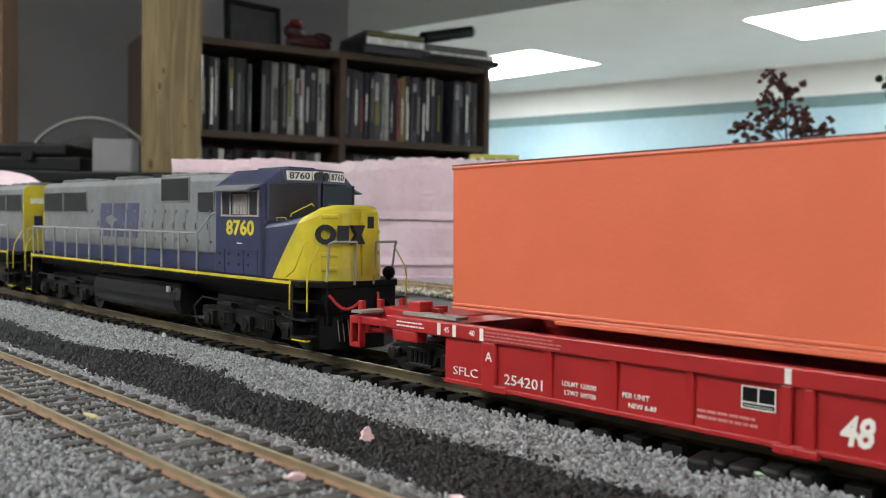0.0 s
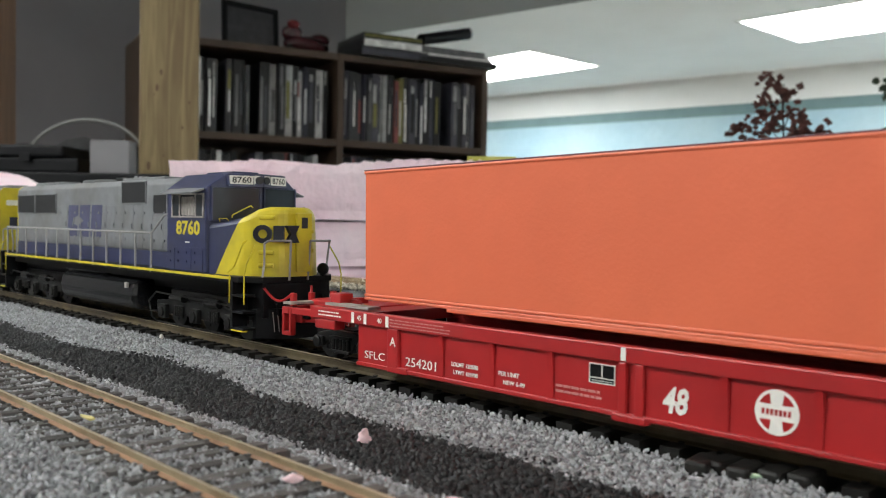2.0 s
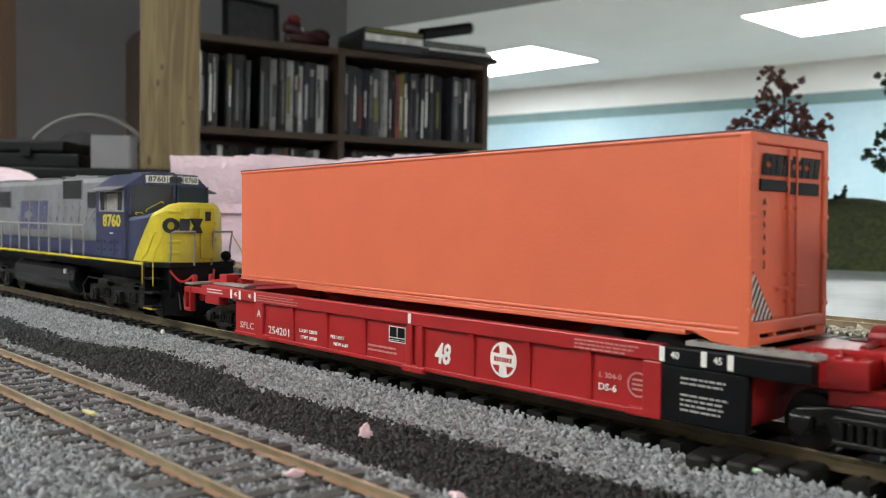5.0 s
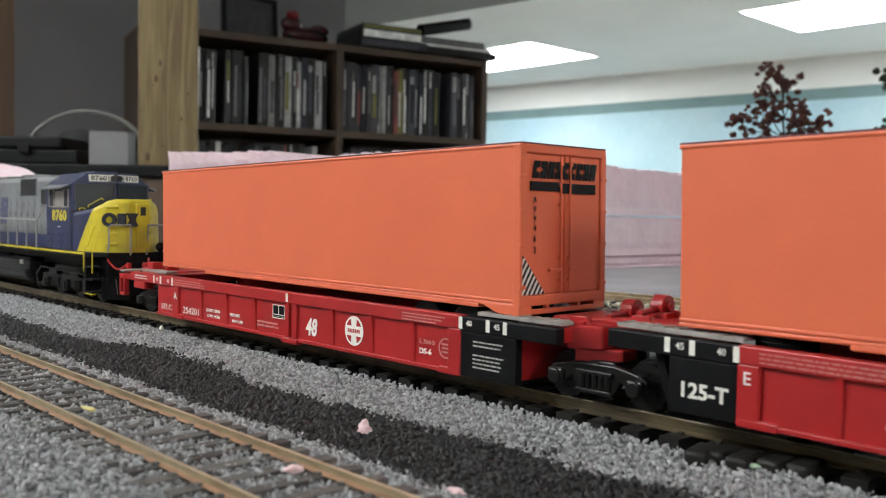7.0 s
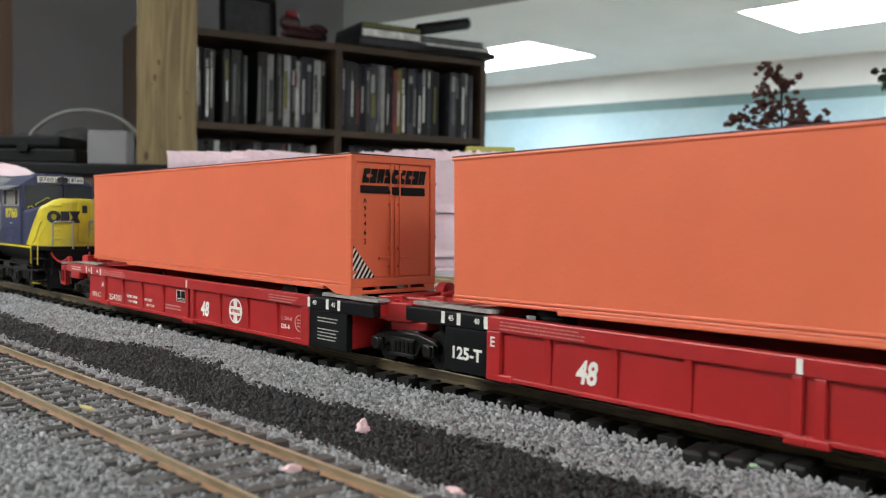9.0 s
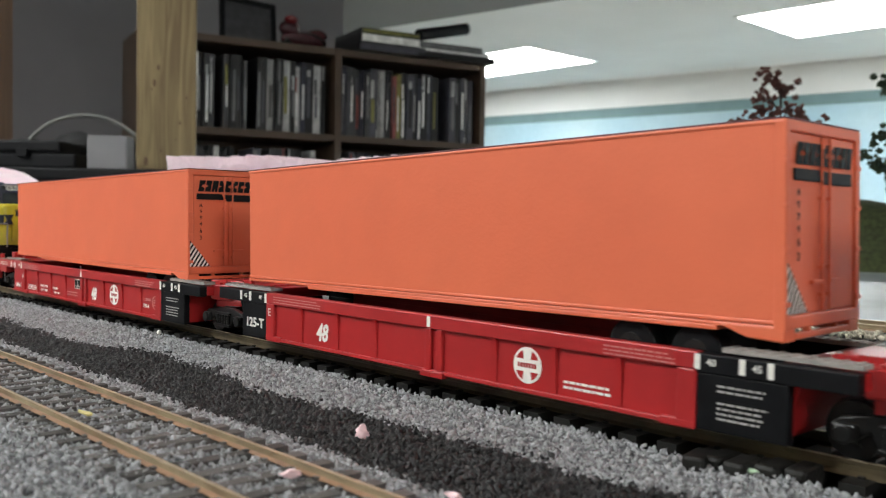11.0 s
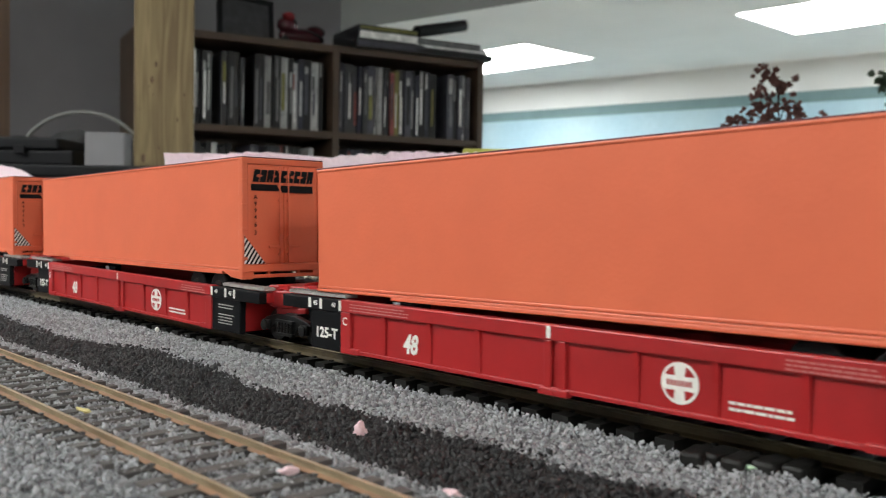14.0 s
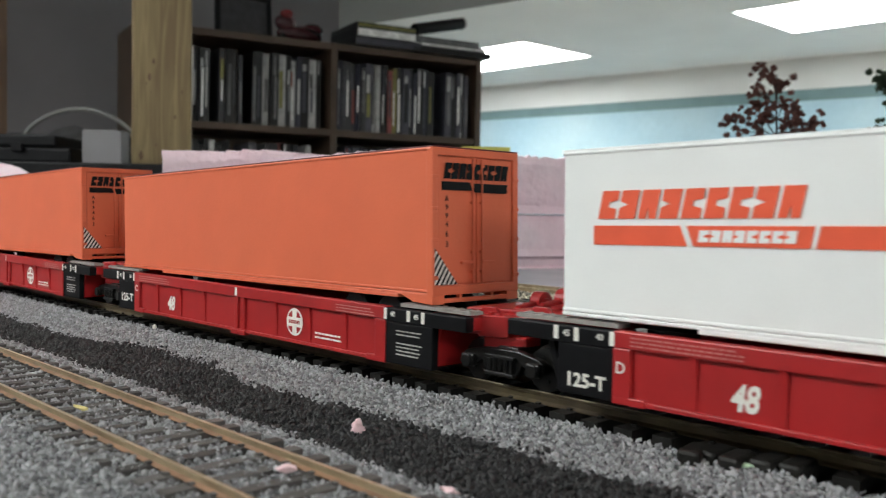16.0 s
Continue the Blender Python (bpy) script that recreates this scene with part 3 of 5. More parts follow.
def shelf():
    """Walnut media shelf of two bays; its own x runs along its front."""
    m = pose(-1.895, 0.837, 0, 0, 0, 75.8)
    s = thing("bookshelf", "dark walnut shelf unit filled with disc cases", "bookshelf", at=m)
    W, mid, D = 955, 485, 240
    for x in (-36, mid - 9, W - 18):
        block("side_panel", (x, x + 18, -D * 0 + 0, D, -1320, 488), WALNUT, s, bevel=1)
    for z in (470, 236, 0, -234, -468, -702, -936, -1170):
        for a, b in ((-18, mid - 9), (mid + 9, W - 18)):
            block("shelf_board", (a, b, 3, D, z, z + 18), WALNUT, s, bevel=1)
    block("back_panel", (-36, W, D, D + 6, -1320, 488), WALNUT, s)
    rng = random.Random(31)
    for a, b, z, gaps in ((-14, mid - 14, 254, 0.05), (mid + 14, W - 22, 254, 0.03), (-14, mid - 14, 18, 0.25), (mid + 14, W - 22, 18, 0.3)):
        x = a
        while x < b - 24:
            w = rng.choice((11, 14.5, 14.5, 14.5, 15, 22))
            if rng.random() < gaps:
                x += w * 1.6
                continue
            h = rng.choice((190, 190, 186, 192, 178))
            d = rng.uniform(8, 26)
            mt = rng.choices(SPINE_MATS, (6, 4, 3, 2, 3, 0.8, 0.5, 3, 1.0, 7))[0]
            c = thing("disc_case", "disc case standing upright on the shelf", "disc case", "disc cases on the shelf", at=m @ pose(x * MM, d * MM, z * MM, 0, rng.uniform(0, 1.0)))
            block("case", (0, w - 0.8, 0, 135, 0, h), mt, c, bevel=1)
            # upright streaks: printed labels, the palest also painted-in glare
            lx = rng.uniform(0.08, 0.4) * w
            z1 = h * rng.uniform(0.55, 0.8)
            block("spine_label", (lx, lx + w * rng.uniform(0.2, 0.5), -0.6, 0.3, h * rng.uniform(0.03, 0.3), z1), rng.choices(SPINE_MATS, (2, 2, 4, 5, 1, 1, 0.4, 3, 3.2, 2))[0], c)
            if rng.random() < 0.7:
                block("spine_label", (lx * 0.6, lx + w * rng.uniform(0.15, 0.4), -0.6, 0.3, z1 + 3, z1 + 3 + (h - z1 - 5) * rng.uniform(0.4, 1)), rng.choices(SPINE_MATS, (1, 2, 4, 5, 1, 1, 0.4, 3, 2.4, 1))[0], c)
            x += w
    # things on top
    f = thing("picture_frame", "black framed picture leaning on the shelf", "picture frame", at=m @ pose(0.188, 0.10, 0.489, -12, 3, 4))
    bm = bmesh.new()
    for d in ((0, 160, 0, 12, 0, 14), (0, 160, 0, 12, 124, 138), (0, 14, 0, 12, 14, 124), (146, 160, 0, 12, 14, 124)):
        box(bm, *d)
    part("frame", bm, BLACK, f, bevel=1.5)
    block("picture", (14, 146, 5, 9, 14, 124), SPINE_MATS[1], f)
    g = thing("toy_vehicle", "small dark red toy on top of the shelf", "toy", at=m @ pose(0.365, 0.08, 0.489, 0, 0, 8))
    bm = bmesh.new()
    ball(bm, (62, 20, 30), 34, 3, (2.1, 0.8, 0.75))
    ball(bm, (104, 20, 50), 24, 3, (1.3, 0.8, 0.7))
    ball(bm, (18, 20, 58), 28, 3, (1.1, 0.8, 0.9))
    part("body", bm, mat("dark_red_gloss", (0.045, 0.008, 0.012), 0.25, spread=0.2, scale=60), g, smooth=True)
    bm = bmesh.new()
    ball(bm, (14, 4, 80), 15, 3, (1.3, 0.8, 0.8))
    part("cap", bm, mat("bright_red_gloss", (0.16, 0.012, 0.016), 0.25, spread=0.1, scale=60), g, smooth=True)
    for x in (10, 90):
        bm = bmesh.new()
        rod(bm, (x, 4, 14), (x, 36, 14), 14, 16)
        part("wheel", bm, BLACK, g)
    stack = [(535, 742, 488, 512, 7), (545, 730, 512, 540, 8), (552, 735, 540, 556, 5), (712, 975, 488, 506, 9), (722, 962, 506, 520, 8), (716, 945, 520, 538, 2)]
    for i, (a, b, z0, z1, k) in enumerate(stack):
        c = thing("book", "flat dark book stacked on top of the shelf", "book", "books on the shelf top", at=m @ pose(0, (-0.02 + 0.012 * (i % 3)), 0, 0, 0, 0))
        block("cover", (a, b, 0, 190, z0, z1 - 0.5), SPINE_MATS[(0, 9, 1, 9, 2, 1)[i]], c, bevel=1.5)
        block("page_block", (a + 4, b - 2, -1.0, 188, z0 + 4, z1 - 4.5), SPINE_MATS[k], c)
    c = thing("cardboard_tube", "black tube lying aslant on the books", "tube", at=m)
    bm = bmesh.new()
    rod(bm, (738, 20, 556), (925, 70, 604), 17, 18)
    part("tube", bm, BLACK, c)
    bm = bmesh.new()
    rod(bm, (923, 69.6, 603.5), (929, 71, 605), 18, 18)
    part("cap", bm, SPINE_MATS[3], c)


def left_clutter():
    # low cabinet with boxes and a wire hoop, beyond the bench
    m = pose(-1.10, 0.30, 0, 0, 0, 46.8)
    c = thing("cabinet", "low dark cabinet standing beside the bench", "cabinet", at=m)
    block("body", (-420, 190, 8, 330, -1320, 80), WALNUT, c, bevel=3)
    block("top", (-425, 195, 0, 335, 80, 97), BLACK, c, bevel=3)
    b = thing("white_box", "plain pale grey cardboard box on the cabinet", "box", at=m)
    block("carton", (44, 102, 30, 62, 97, 146), mat("pale_card", (0.16, 0.155, 0.16), 0.6, spread=0.06, scale=30), b, bevel=2)
    b = thing("black_case", "flat black equipment case", "case", at=m)
    block("body", (-260, 24, 40, 200, 97, 120), BLACK, b, bevel=4)
    block("lid", (-262, 4, 36, 204, 120, 138), BLACK, b, bevel=4)
    block("latch", (-60, -44, 33, 40, 114, 126), BLACK, b, bevel=0.5)
    b = thing("wire_hoop", "curved pale plastic hoop standing behind the box", "hoop", at=m)
    # a bent tube of round section, one skin
    bm = bmesh.new()
    rings = []
    for i in range(33):
        a = math.pi * i / 32
        out, mid = Vector((math.cos(a), 0, math.sin(a))), Vector((-6 + 104 * math.cos(a), 150, 97 + 90 * math.sin(a)))
        rings.append([bm.verts.new((mid + (out * math.cos(q) + Vector((0, math.sin(q), 0))) * 3.4) * MM) for q in [math.tau * j / 10 for j in range(10)]])
    for p, q in zip(rings, rings[1:]):
        for j in range(10):
            bm.faces.new((p[j], p[(j + 1) % 10], q[(j + 1) % 10], q[j]))
    bm.faces.new(rings[0]), bm.faces.new(rings[-1][::-1])
    part("hoop", bm, mat("pale_plastic", (0.13, 0.13, 0.12), 0.5, spread=0.08, scale=40), b, smooth=True)
    b = thing("cloth_heap", "dark crumpled cloth heap behind the case", "cloth", at=m)
    bm = bmesh.new()
    for x, z, r in ((-60, 128, 40), (10, 126, 34), (60, 122, 30), (-130, 128, 36)):
        bmesh.ops.create_icosphere(bm, subdivisions=4, radius=r * MM, matrix=Matrix.Translation((x * MM, 0.25, z * MM)) @ Matrix.Diagonal((1.4, 1, 0.95, 1)))
    for v in bm.verts:
        v.co += 0.010 * noise.noise_vector(v.co * 30)
    part("cloth", bm, mat("dark_grey_cloth", (0.03, 0.03, 0.031), 0.9, spread=0.3, scale=40), b, smooth=True)
    y = thing("paper_pad", "yellow-green paper pad lying on the foam", "paper pad", at=pose(-0.392, 0.458, 0.0955, 0, 0, 47))
    block("pad", (-21, 25, -12, 30, 0, 4.5), mat("yellow_paper", (0.40, 0.39, 0.08), 0.7, spread=0.06, scale=30), y, bevel=0.5)


def crumbs():
    pinkbit = mat("pink_foam_crumb", (0.86, 0.62, 0.65), 0.9, spread=0.1, scale=500)
    for nm, lab, x, y, s, m, sq in (("foam_crumb", "small crumb of pink foam on the cinders", 62.7, -48.6, 1.3, pinkbit, (1.1, 0.8, 1.0)),
                                ("foam_crumb", "small crumb of pink foam between the rails", 87.2, -81.4, 1.1, pinkbit, (1.5, 0.8, 0.5)),
                                ("foam_crumb", "small crumb of pink foam on the cinders", 104.0, -63.0, 0.9, pinkbit, (1.5, 0.8, 0.5)),
                                ("foam_crumb", "tiny pale crumb beside the track", -90.0, -17.5, 0.7, MARK, (1, 1, 1)),
                                ("paper_scrap", "yellow scrap lying between the rails", 26.2, -88.6, 1.1, mat("yellow_scrap", (0.75, 0.66, 0.28), 0.8, spread=0.1, scale=300), (2.0, 0.6, 0.35)),
                                ("paper_scrap", "pale green scrap beside the track", 129.4, -18.8, 0.9, mat("green_scrap", (0.50, 0.68, 0.48), 0.8, spread=0.1, scale=300), (1.5, 0.7, 0.4))):
        bm = bmesh.new()
        bmesh.ops.create_icosphere(bm, subdivisions=3, radius=s * MM)
        for v in bm.verts:
            v.co += 0.75 * s * MM * noise.noise_vector(v.co * 900 / s + Vector((x, y, 0))) + 0.3 * s * MM * noise.noise_vector(v.co * 3000 / s)
            v.co = Vector((v.co.x * sq[0], v.co.y * sq[1], v.co.z * sq[2]))
        z = bed_height(x, y) + s * sq[2] * 0.7 + (0.5 if y > -70 else 1.7)
        ob = part(nm, bm, m, smooth=True)
        ob.matrix_basis = pose(x * MM, y * MM, z * MM, 0, 0, x * 7)
        tagged(ob, lab, "scrap")
    j = thing("rail_joint_block", "black plastic tie clump under a rail joint", "track part")
    for x, y, w, turn in ((119.8, -18.8, 4.2, 10), (122.4, -16.4, 4.4, -6), (126.8, -17.2, 4.0, 4), (131.4, -14.6, 4.2, -3), (135.6, -13.2, 4.0, 2)):
        e = block("tie_end", (-w / 2, w / 2, -3.6, 4.2, -3.6, 0.85), TIE, j, bevel=0.7)
        e.matrix_basis = pose(x * MM, y * MM, (line_z(x) - 2.3) * MM, 0, 0, turn)


ground()
lines()
foam()
hill()
trees()
post()
shelf()
left_clutter()
crumbs()
# ---- the train; local x along the line, z above the railheads, millimetres ----
PITCH = 207.46
RAIL_R = 4.8


def both(bm, fn):
    for s in (-1, 1):
        fn(bm, s)


def ybox(bm, x0, x1, s, ya, yb, z0, z1):
    a, b = sorted((s * ya, s * yb))
    box(bm, x0, x1, a, b, z0, z1)


def lump(name, text, m, parent, pos, height, width=0.0, label="", bold=0.012, slant=0.0):
    return lettering(name, text, m, parent, near_side(*pos), height, width, label, bold, slant)


def logo_blocks(name, m, parent, n, x0, x1, z0, z1, y, face, skew=0.25, label=""):
    """A brand mark as plain slanted blocks, standing for no letters. face 'side' looks to -y, 'rear' to +x."""
    step = (x1 - x0) / n
    h = z1 - z0
    k = skew * h
    for i in range(n):
        a, w = x0 + i * step, step * 0.84
        shape = ([(0, 0), (1, 0), (1, 0.34), (0.5, 0.42), (0.5, 0.58), (1, 0.66), (1, 1), (0, 1)],
                 [(0, 0), (1, 0), (1, 1), (0, 1), (0, 0.62), (0.45, 0.5), (0, 0.38)],
                 [(0, 0), (0.42, 0), (0.5, 0.4), (0.58, 0), (1, 0), (1, 1), (0, 1)])[(i * i + i // 2) % 3]
        pts = [(a + u * w + k * v, z0 + v * h) for u, v in shape]
        bm = bmesh.new()
        if face == "side":
            prism(bm, pts, "y", y - 0.06, y + 0.05)
        else:
            prism(bm, pts, "x", y - 0.05, y + 0.06)
        part(name, bm, m, parent, label)


def bars_of_text(parent, m, x0, x1, z0, rows, y=-17.3, h=0.55, gap=1.0, seed=1, slope=0.0):
    """Writing too small to read, as thin broken bars; all of it one stencil."""
    rng = random.Random(seed)
    bm = bmesh.new()
    for r in range(rows):
        z, x = z0 - r * gap, x0
        end = x1 - rng.uniform(0, 0.25) * (x1 - x0)
        while x < end:
            w = rng.uniform(0.6, 2.0)
            box(bm, x, min(x + w, end), y - 0.03, y + 0.05, z, z + h)
            x += w + 0.3
    return part("stencil", bm, m, parent, "small unreadable stencilled lines")


def well_car(letter, first):
    c = thing("well_car", "red plastic model well car unit with black end panels" if not first else "red plastic model well car end unit with white lettering",
              "well car", "articulated well car units")
    left = -103 if first else -97
    plast0 = -82.5 if first else -70
    for s in (-1, 1):
        bm = bmesh.new()
        ybox(bm, -103 if first else -70, 70, s, 14.6, 17.25, 13.1, 16.3)
        part("side_sill", bm, RED, c, bevel=0.25)
        bm = bmesh.new()
        ybox(bm, plast0, 70, s, 14.8, 16.3, 2.9, 13.15)
        part("side_panel", bm, RED, c)
        bm = bmesh.new()
        ybox(bm, plast0, 70, s, 15.2, 17.0, 2.6, 3.5)
        part("bottom_flange", bm, RED, c, bevel=0.15)
        for x in ((-51.0, -34.9, -18.3, 20.7, 37.2, 53.2) if first else (-53, -36.5, -20.5, 20.7, 37.2, 53.2)):
            bm = bmesh.new()
            prism(bm, [(s * 16.2, 3.4), (s * 16.55, 3.4), (s * 16.75, 9.5), (s * 17.15, 13.1), (s * 16.2, 13.1)], "x", x - 0.7, x + 0.7)
            part("rib", bm, RED, c)
        for x in (-0.4, 3.4):
            bm = bmesh.new()
            ybox(bm, x - 0.9, x + 0.9, s, 16.2, 17.1, 3.4, 13.1)
            ybox(bm, x - 1.9, x + 1.9, s, 15.6, 17.7, 1.9, 3.3)
            part("post", bm, RED, c, bevel=0.2)
        for x0, x1 in ((-70, -66), (66, 70)):
            bm = bmesh.new()
            ybox(bm, x0, x1, s, 15.6, 17.2, 2.4, 13.1)
            part("end_post", bm, RED, c, bevel=0.25)
            bm = bmesh.new()
            ybox(bm, x0 - (0 if x0 < 0 else 3.4), x1 + (3.4 if x0 < 0 else 0), s, 15.4, 17.22, 2.35, 3.9)
            part("foot", bm, RED, c, bevel=0.25)
        ends = [(70, 98, 86.8)] if first else [(70, 98, 86.8), (-97, -70, -83.5)]
        for x0, x1, xp in ends:
            bm = bmesh.new()
            ybox(bm, x0, x1, s, 14.6, 17.22, 12.7, 16.1)
            part("end_sill", bm, BLACK, c, "black end of the side sill", bevel=0.25)
            bm = bmesh.new()
            a, b = sorted((x0 if x0 > 0 else x1, xp))
            ybox(bm, a, b, s, 14.8, 16.9, 2.6, 12.7)
            part("end_panel", bm, BLACK, c, "black lower end panel", bevel=0.25)
            # walkway strips on the platform
            bm = bmesh.new()
            u0, u1 = (74, 98) if x0 > 0 else (-96, -70)
            ybox(bm, u0, u1, s, 11.6, 15.6, 16.5, 17.3)
            for k in range(9):
                x = u0 + 1.2 + k * (u1 - u0 - 2.4) / 8
                ybox(bm, x - 0.3, x + 0.3, s, 11.7, 15.5, 17.3, 17.5)
            part("walkway", bm, DECK, c, "grey plastic walkway grating")
        if first:
            bm = bmesh.new()
            ybox(bm, -101, -82, s, 9.5, 13.6, 16.4, 17.1)
            part("walkway", bm, DECK, c, "grey plastic walkway grating")
    # well floor, end bulkheads and draw beams
    bm = bmesh.new()
    box(bm, -80, 84, -14.9, 14.9, 3.0, 4.0)
    for x in range(-75, 82, 12):
        box(bm, x - 1, x + 1, -14.9, 14.9, 2.2, 3.0)
    part("well_floor", bm, BLACK, c)
    for sx in (-1, 1):
        x = sx * 84
        if first and sx < 0:
            x = -80
        bm = bmesh.new()
        prism(bm, [(x - 0.8, 3), (x + 0.8, 3), (x + sx * 3.2 + 0.8, 12.8), (x + sx * 3.2 - 0.8, 12.8)], "y", -14.9, 14.4)
        part("bulkhead", bm, RED if sx > 0 else BLACK, c)
        bm = bmesh.new()
        box(bm, min(x, x + sx * 14), max(x, x + sx * 14), -14.7, 14.7, 12.9, 16.0)
        part("platform", bm, RED, c, bevel=0.3)
        bm = bmesh.new()
        far = 104 if not (first and sx < 0) else 121
        prism(bm, [(sx * 90, -9.0), (sx * far, -4.2), (sx * far, 4.2), (sx * 90, 9.0)], "z", 11.2, 17.6 if sx > 0 else 16.4)
        part("draw_beam", bm, RED, c, bevel=0.4)
        if sx > 0:
            bm = bmesh.new()
            prism(bm, [(97, -12.6), (104.0, -9.6), (104.0, -4.0), (97, -4.0)], "z", 11.6, 16.6)
            part("end_block", bm, RED, c, bevel=0.4)
            bm = bmesh.new()
            prism(bm, [(98, -11.4), (107.2, -7.2), (107.2, -2.0), (98, -2.0)], "z", 7.6, 11.8)
            part("tongue", bm, RED, c, bevel=0.5)
            for q in (99.0, 101.6):
                bm = bmesh.new()
                prism(bm, [(q, -12.3 + (q - 97) * 0.43), (q + 0.9, -11.9 + (q - 97) * 0.43), (q + 0.9, -10.0), (q, -10.0)], "z", 11.7, 17.2)
                part("ridge", bm, RED, c)
        for y in (-7.2, 7.2):
            bm = bmesh.new()
            prism(bm, [(sx * 93, 16), (sx * 99, 16), (sx * 98, 17.9), (sx * 94, 17.9)], "y", y - 0.6, y + 0.6)
            part("bracket", bm, RED, c, bevel=0.15)
        bm = bmesh.new()
        if not (first and sx < 0):
            # brake wheel housing, its shaft and the bearing block
            rod(bm, (sx * 98.5, 6.0, 18.6), (sx * 101.5, 6.0, 18.6), 2.5, 18)
            rod(bm, (sx * 97.6, 6.0, 18.6), (sx * 102.2, 6.0, 18.6), 1.0, 10)
            box(bm, min(sx * 97, sx * 102), max(sx * 97, sx * 102), 3.0, 9.5, 16.0, 17.6)
            rod(bm, (sx * 100, -2.5, 17.6), (sx * 100, 6, 18.4), 0.7)
        else:
            rod(bm, (-100, -9, 18), (-100, -6, 18), 1.6, 12)
            box(bm, -101, -99, -9, 0, 16, 18)
        part("brake_gear", bm, RED, c, bevel=0.15)
    y = -17.3
    marks = [(70 + 0.2, "R"), (78.7, "R"), (83.8, "R")] if first else [(70.2, "R"), (78.7, "R"), (83.8, "R"), (-70.2, "L"), (-78.7, "L"), (-83.8, "L")]
    marks.append((0, "C"))
    if first:
        marks += [(-70, "L"), (-78.7, "L"), (-83.8, "L")]
    for x, _ in marks:
        block("mark", (x - 0.55, x + 0.55, y - 0.02, y + 0.1, 13.3 if x else 13.5, 16.0), MARK, c, "white length mark")
    for txt, x in (("45", 81.4), ("40", 72.9), ("45", -81.2), ("40", -73.0)):
        lump("writing", txt, MARK, c, (x, y, 14.7), 1.3)
    lump("writing", "48", MARK, c, (10.9 if first else -43.2, -16.36, 7.4), 5.0, 5.4, "bold white number", 0.03, 0.18)
    disc(c, 30, -16.4, 8.4, 3.85)
    if first:
        lump("writing", "A", MARK, c, (-67.8, -17.24, 10.0), 2.1)
        lump("writing", "SFLC", MARK, c, (-75.8, -16.4, 5.6), 1.9, 7.8, "", -0.004)
        lump("writing", "254201", MARK, c, (-58.4, -16.4, 5.6), 2.2, 10.8, "", 0.0)
        lump("writing", "LDLMT 120500", MARK, c, (-43.5, -16.4, 7.0), 1.0, 8.5)
        lump("writing", "LTWT 109700", MARK, c, (-43.2, -16.4, 5.2), 1.0, 7.8)
        lump("writing", "PER UNIT", MARK, c, (-30.0, -16.4, 6.8), 1.0, 6.0)
        lump("writing", "NEW 6-89", MARK, c, (-28.5, -16.4, 5.0), 1.0, 6.2)
        bars_of_text(c, GREYMARK, -17, -4, 6.2, 2, -16.38, 0.5, 1.1, 5)
        bars_of_text(c, GREYMARK, -69, -45, 15.2, 3, -17.28, 0.25, 0.75, 6)
        bars_of_text(c, MARK, -99, -89, 15.0, 2, -17.28, 0.35, 0.9, 7)
        bars_of_text(c, GREYMARK, 50, 66, 15.0, 3, -17.28, 0.3, 0.75, 8)
        lump("writing", "L 304-0", GREYMARK, c, (58.2, -16.4, 8.8), 1.1, 5.2)
        lump("writing", "DS-6", MARK, c, (57.6, -16.4, 6.5), 1.4, 4.2)
        ring(c, 64.6, -16.4, 8.0, 2.4)
        # data box
        bm = bmesh.new()
        for d in ((-8.6, -2.4, 8.2, 8.4), (-8.6, -2.4, 11.9, 12.1), (-8.6, -8.4, 8.4, 11.9), (-2.6, -2.4, 8.4, 11.9), (-5.6, -5.4, 9.3, 11.9), (-8.5, -2.5, 9.2, 9.4), (-8.0, -3.0, 8.7, 8.8)):
            box(bm, d[0], d[1], -16.46, -16.3, d[2], d[3])
        part("data_box_border", bm, MARK, c)
        block("data_box", (-8.5, -2.5, -16.4, -16.3, 8.3, 12.0), BLACK, c, "small black inspection data panel")
    else:
        low = 1.4 if letter == "D" else 0.0
        lump("writing", letter, MARK, c, (-68.1, -17.24, 10.8 - low), 2.2)
        lump("writing", "125-T", MARK, c, (-76.2, -16.94, 7.0 - low), 2.9, 9.2, "bold white lettering on the black panel", 0.03)
        bars_of_text(c, GREYMARK, -66, -42, 15.2, 3, -17.28, 0.25, 0.75, 9)
        bars_of_text(c, MARK, 39.7, 53, 6.2, 2, -16.38, 0.5, 1.1, 10)
        bars_of_text(c, GREYMARK, 50, 66, 15.0, 3, -17.28, 0.25, 0.75, 11)
    bars_of_text(c, PALEMARK, 74, 84, 10.6, 2, -16.96, 0.32, 0.9, 12)
    bars_of_text(c, PALEMARK, 74, 84, 7.6, 4, -16.96, 0.32, 0.9, 13)
    if first:
        # coupler and air hoses towards the locomotive
        bm = bmesh.new()
        box(bm, -129, -116, -2.0, 2.0, 8.6, 11.6)
        box(bm, -132, -128, -3.0, 2.6, 8.2, 12.2)
        part("coupler", bm, RED, c, bevel=0.4)
        bm = bmesh.new()
        box(bm, -125, -121.5, -12.0, 12.0, 12.2, 14.2)
        for y0 in (-12.0, 10.0):
            box(bm, -125, -124.0, y0, y0 + 2.0, 6.4, 14.2)
            box(bm, -121.4, -120.4, y0, y0 + 2.0, 6.4, 14.2)
            box(bm, -125, -120.4, y0, y0 + 2.0, 5.8, 7.0)
            box(bm, -125, -103, y0 + 0.4, y0 + 2.0, 12.2, 14.2)
        for y0 in (-9.5, -3, 5):
            box(bm, -124.6, -122.8, y0, y0 + 1.5, 14.2, 18.0)
        part("end_beam", bm, RED, c, bevel=0.25)
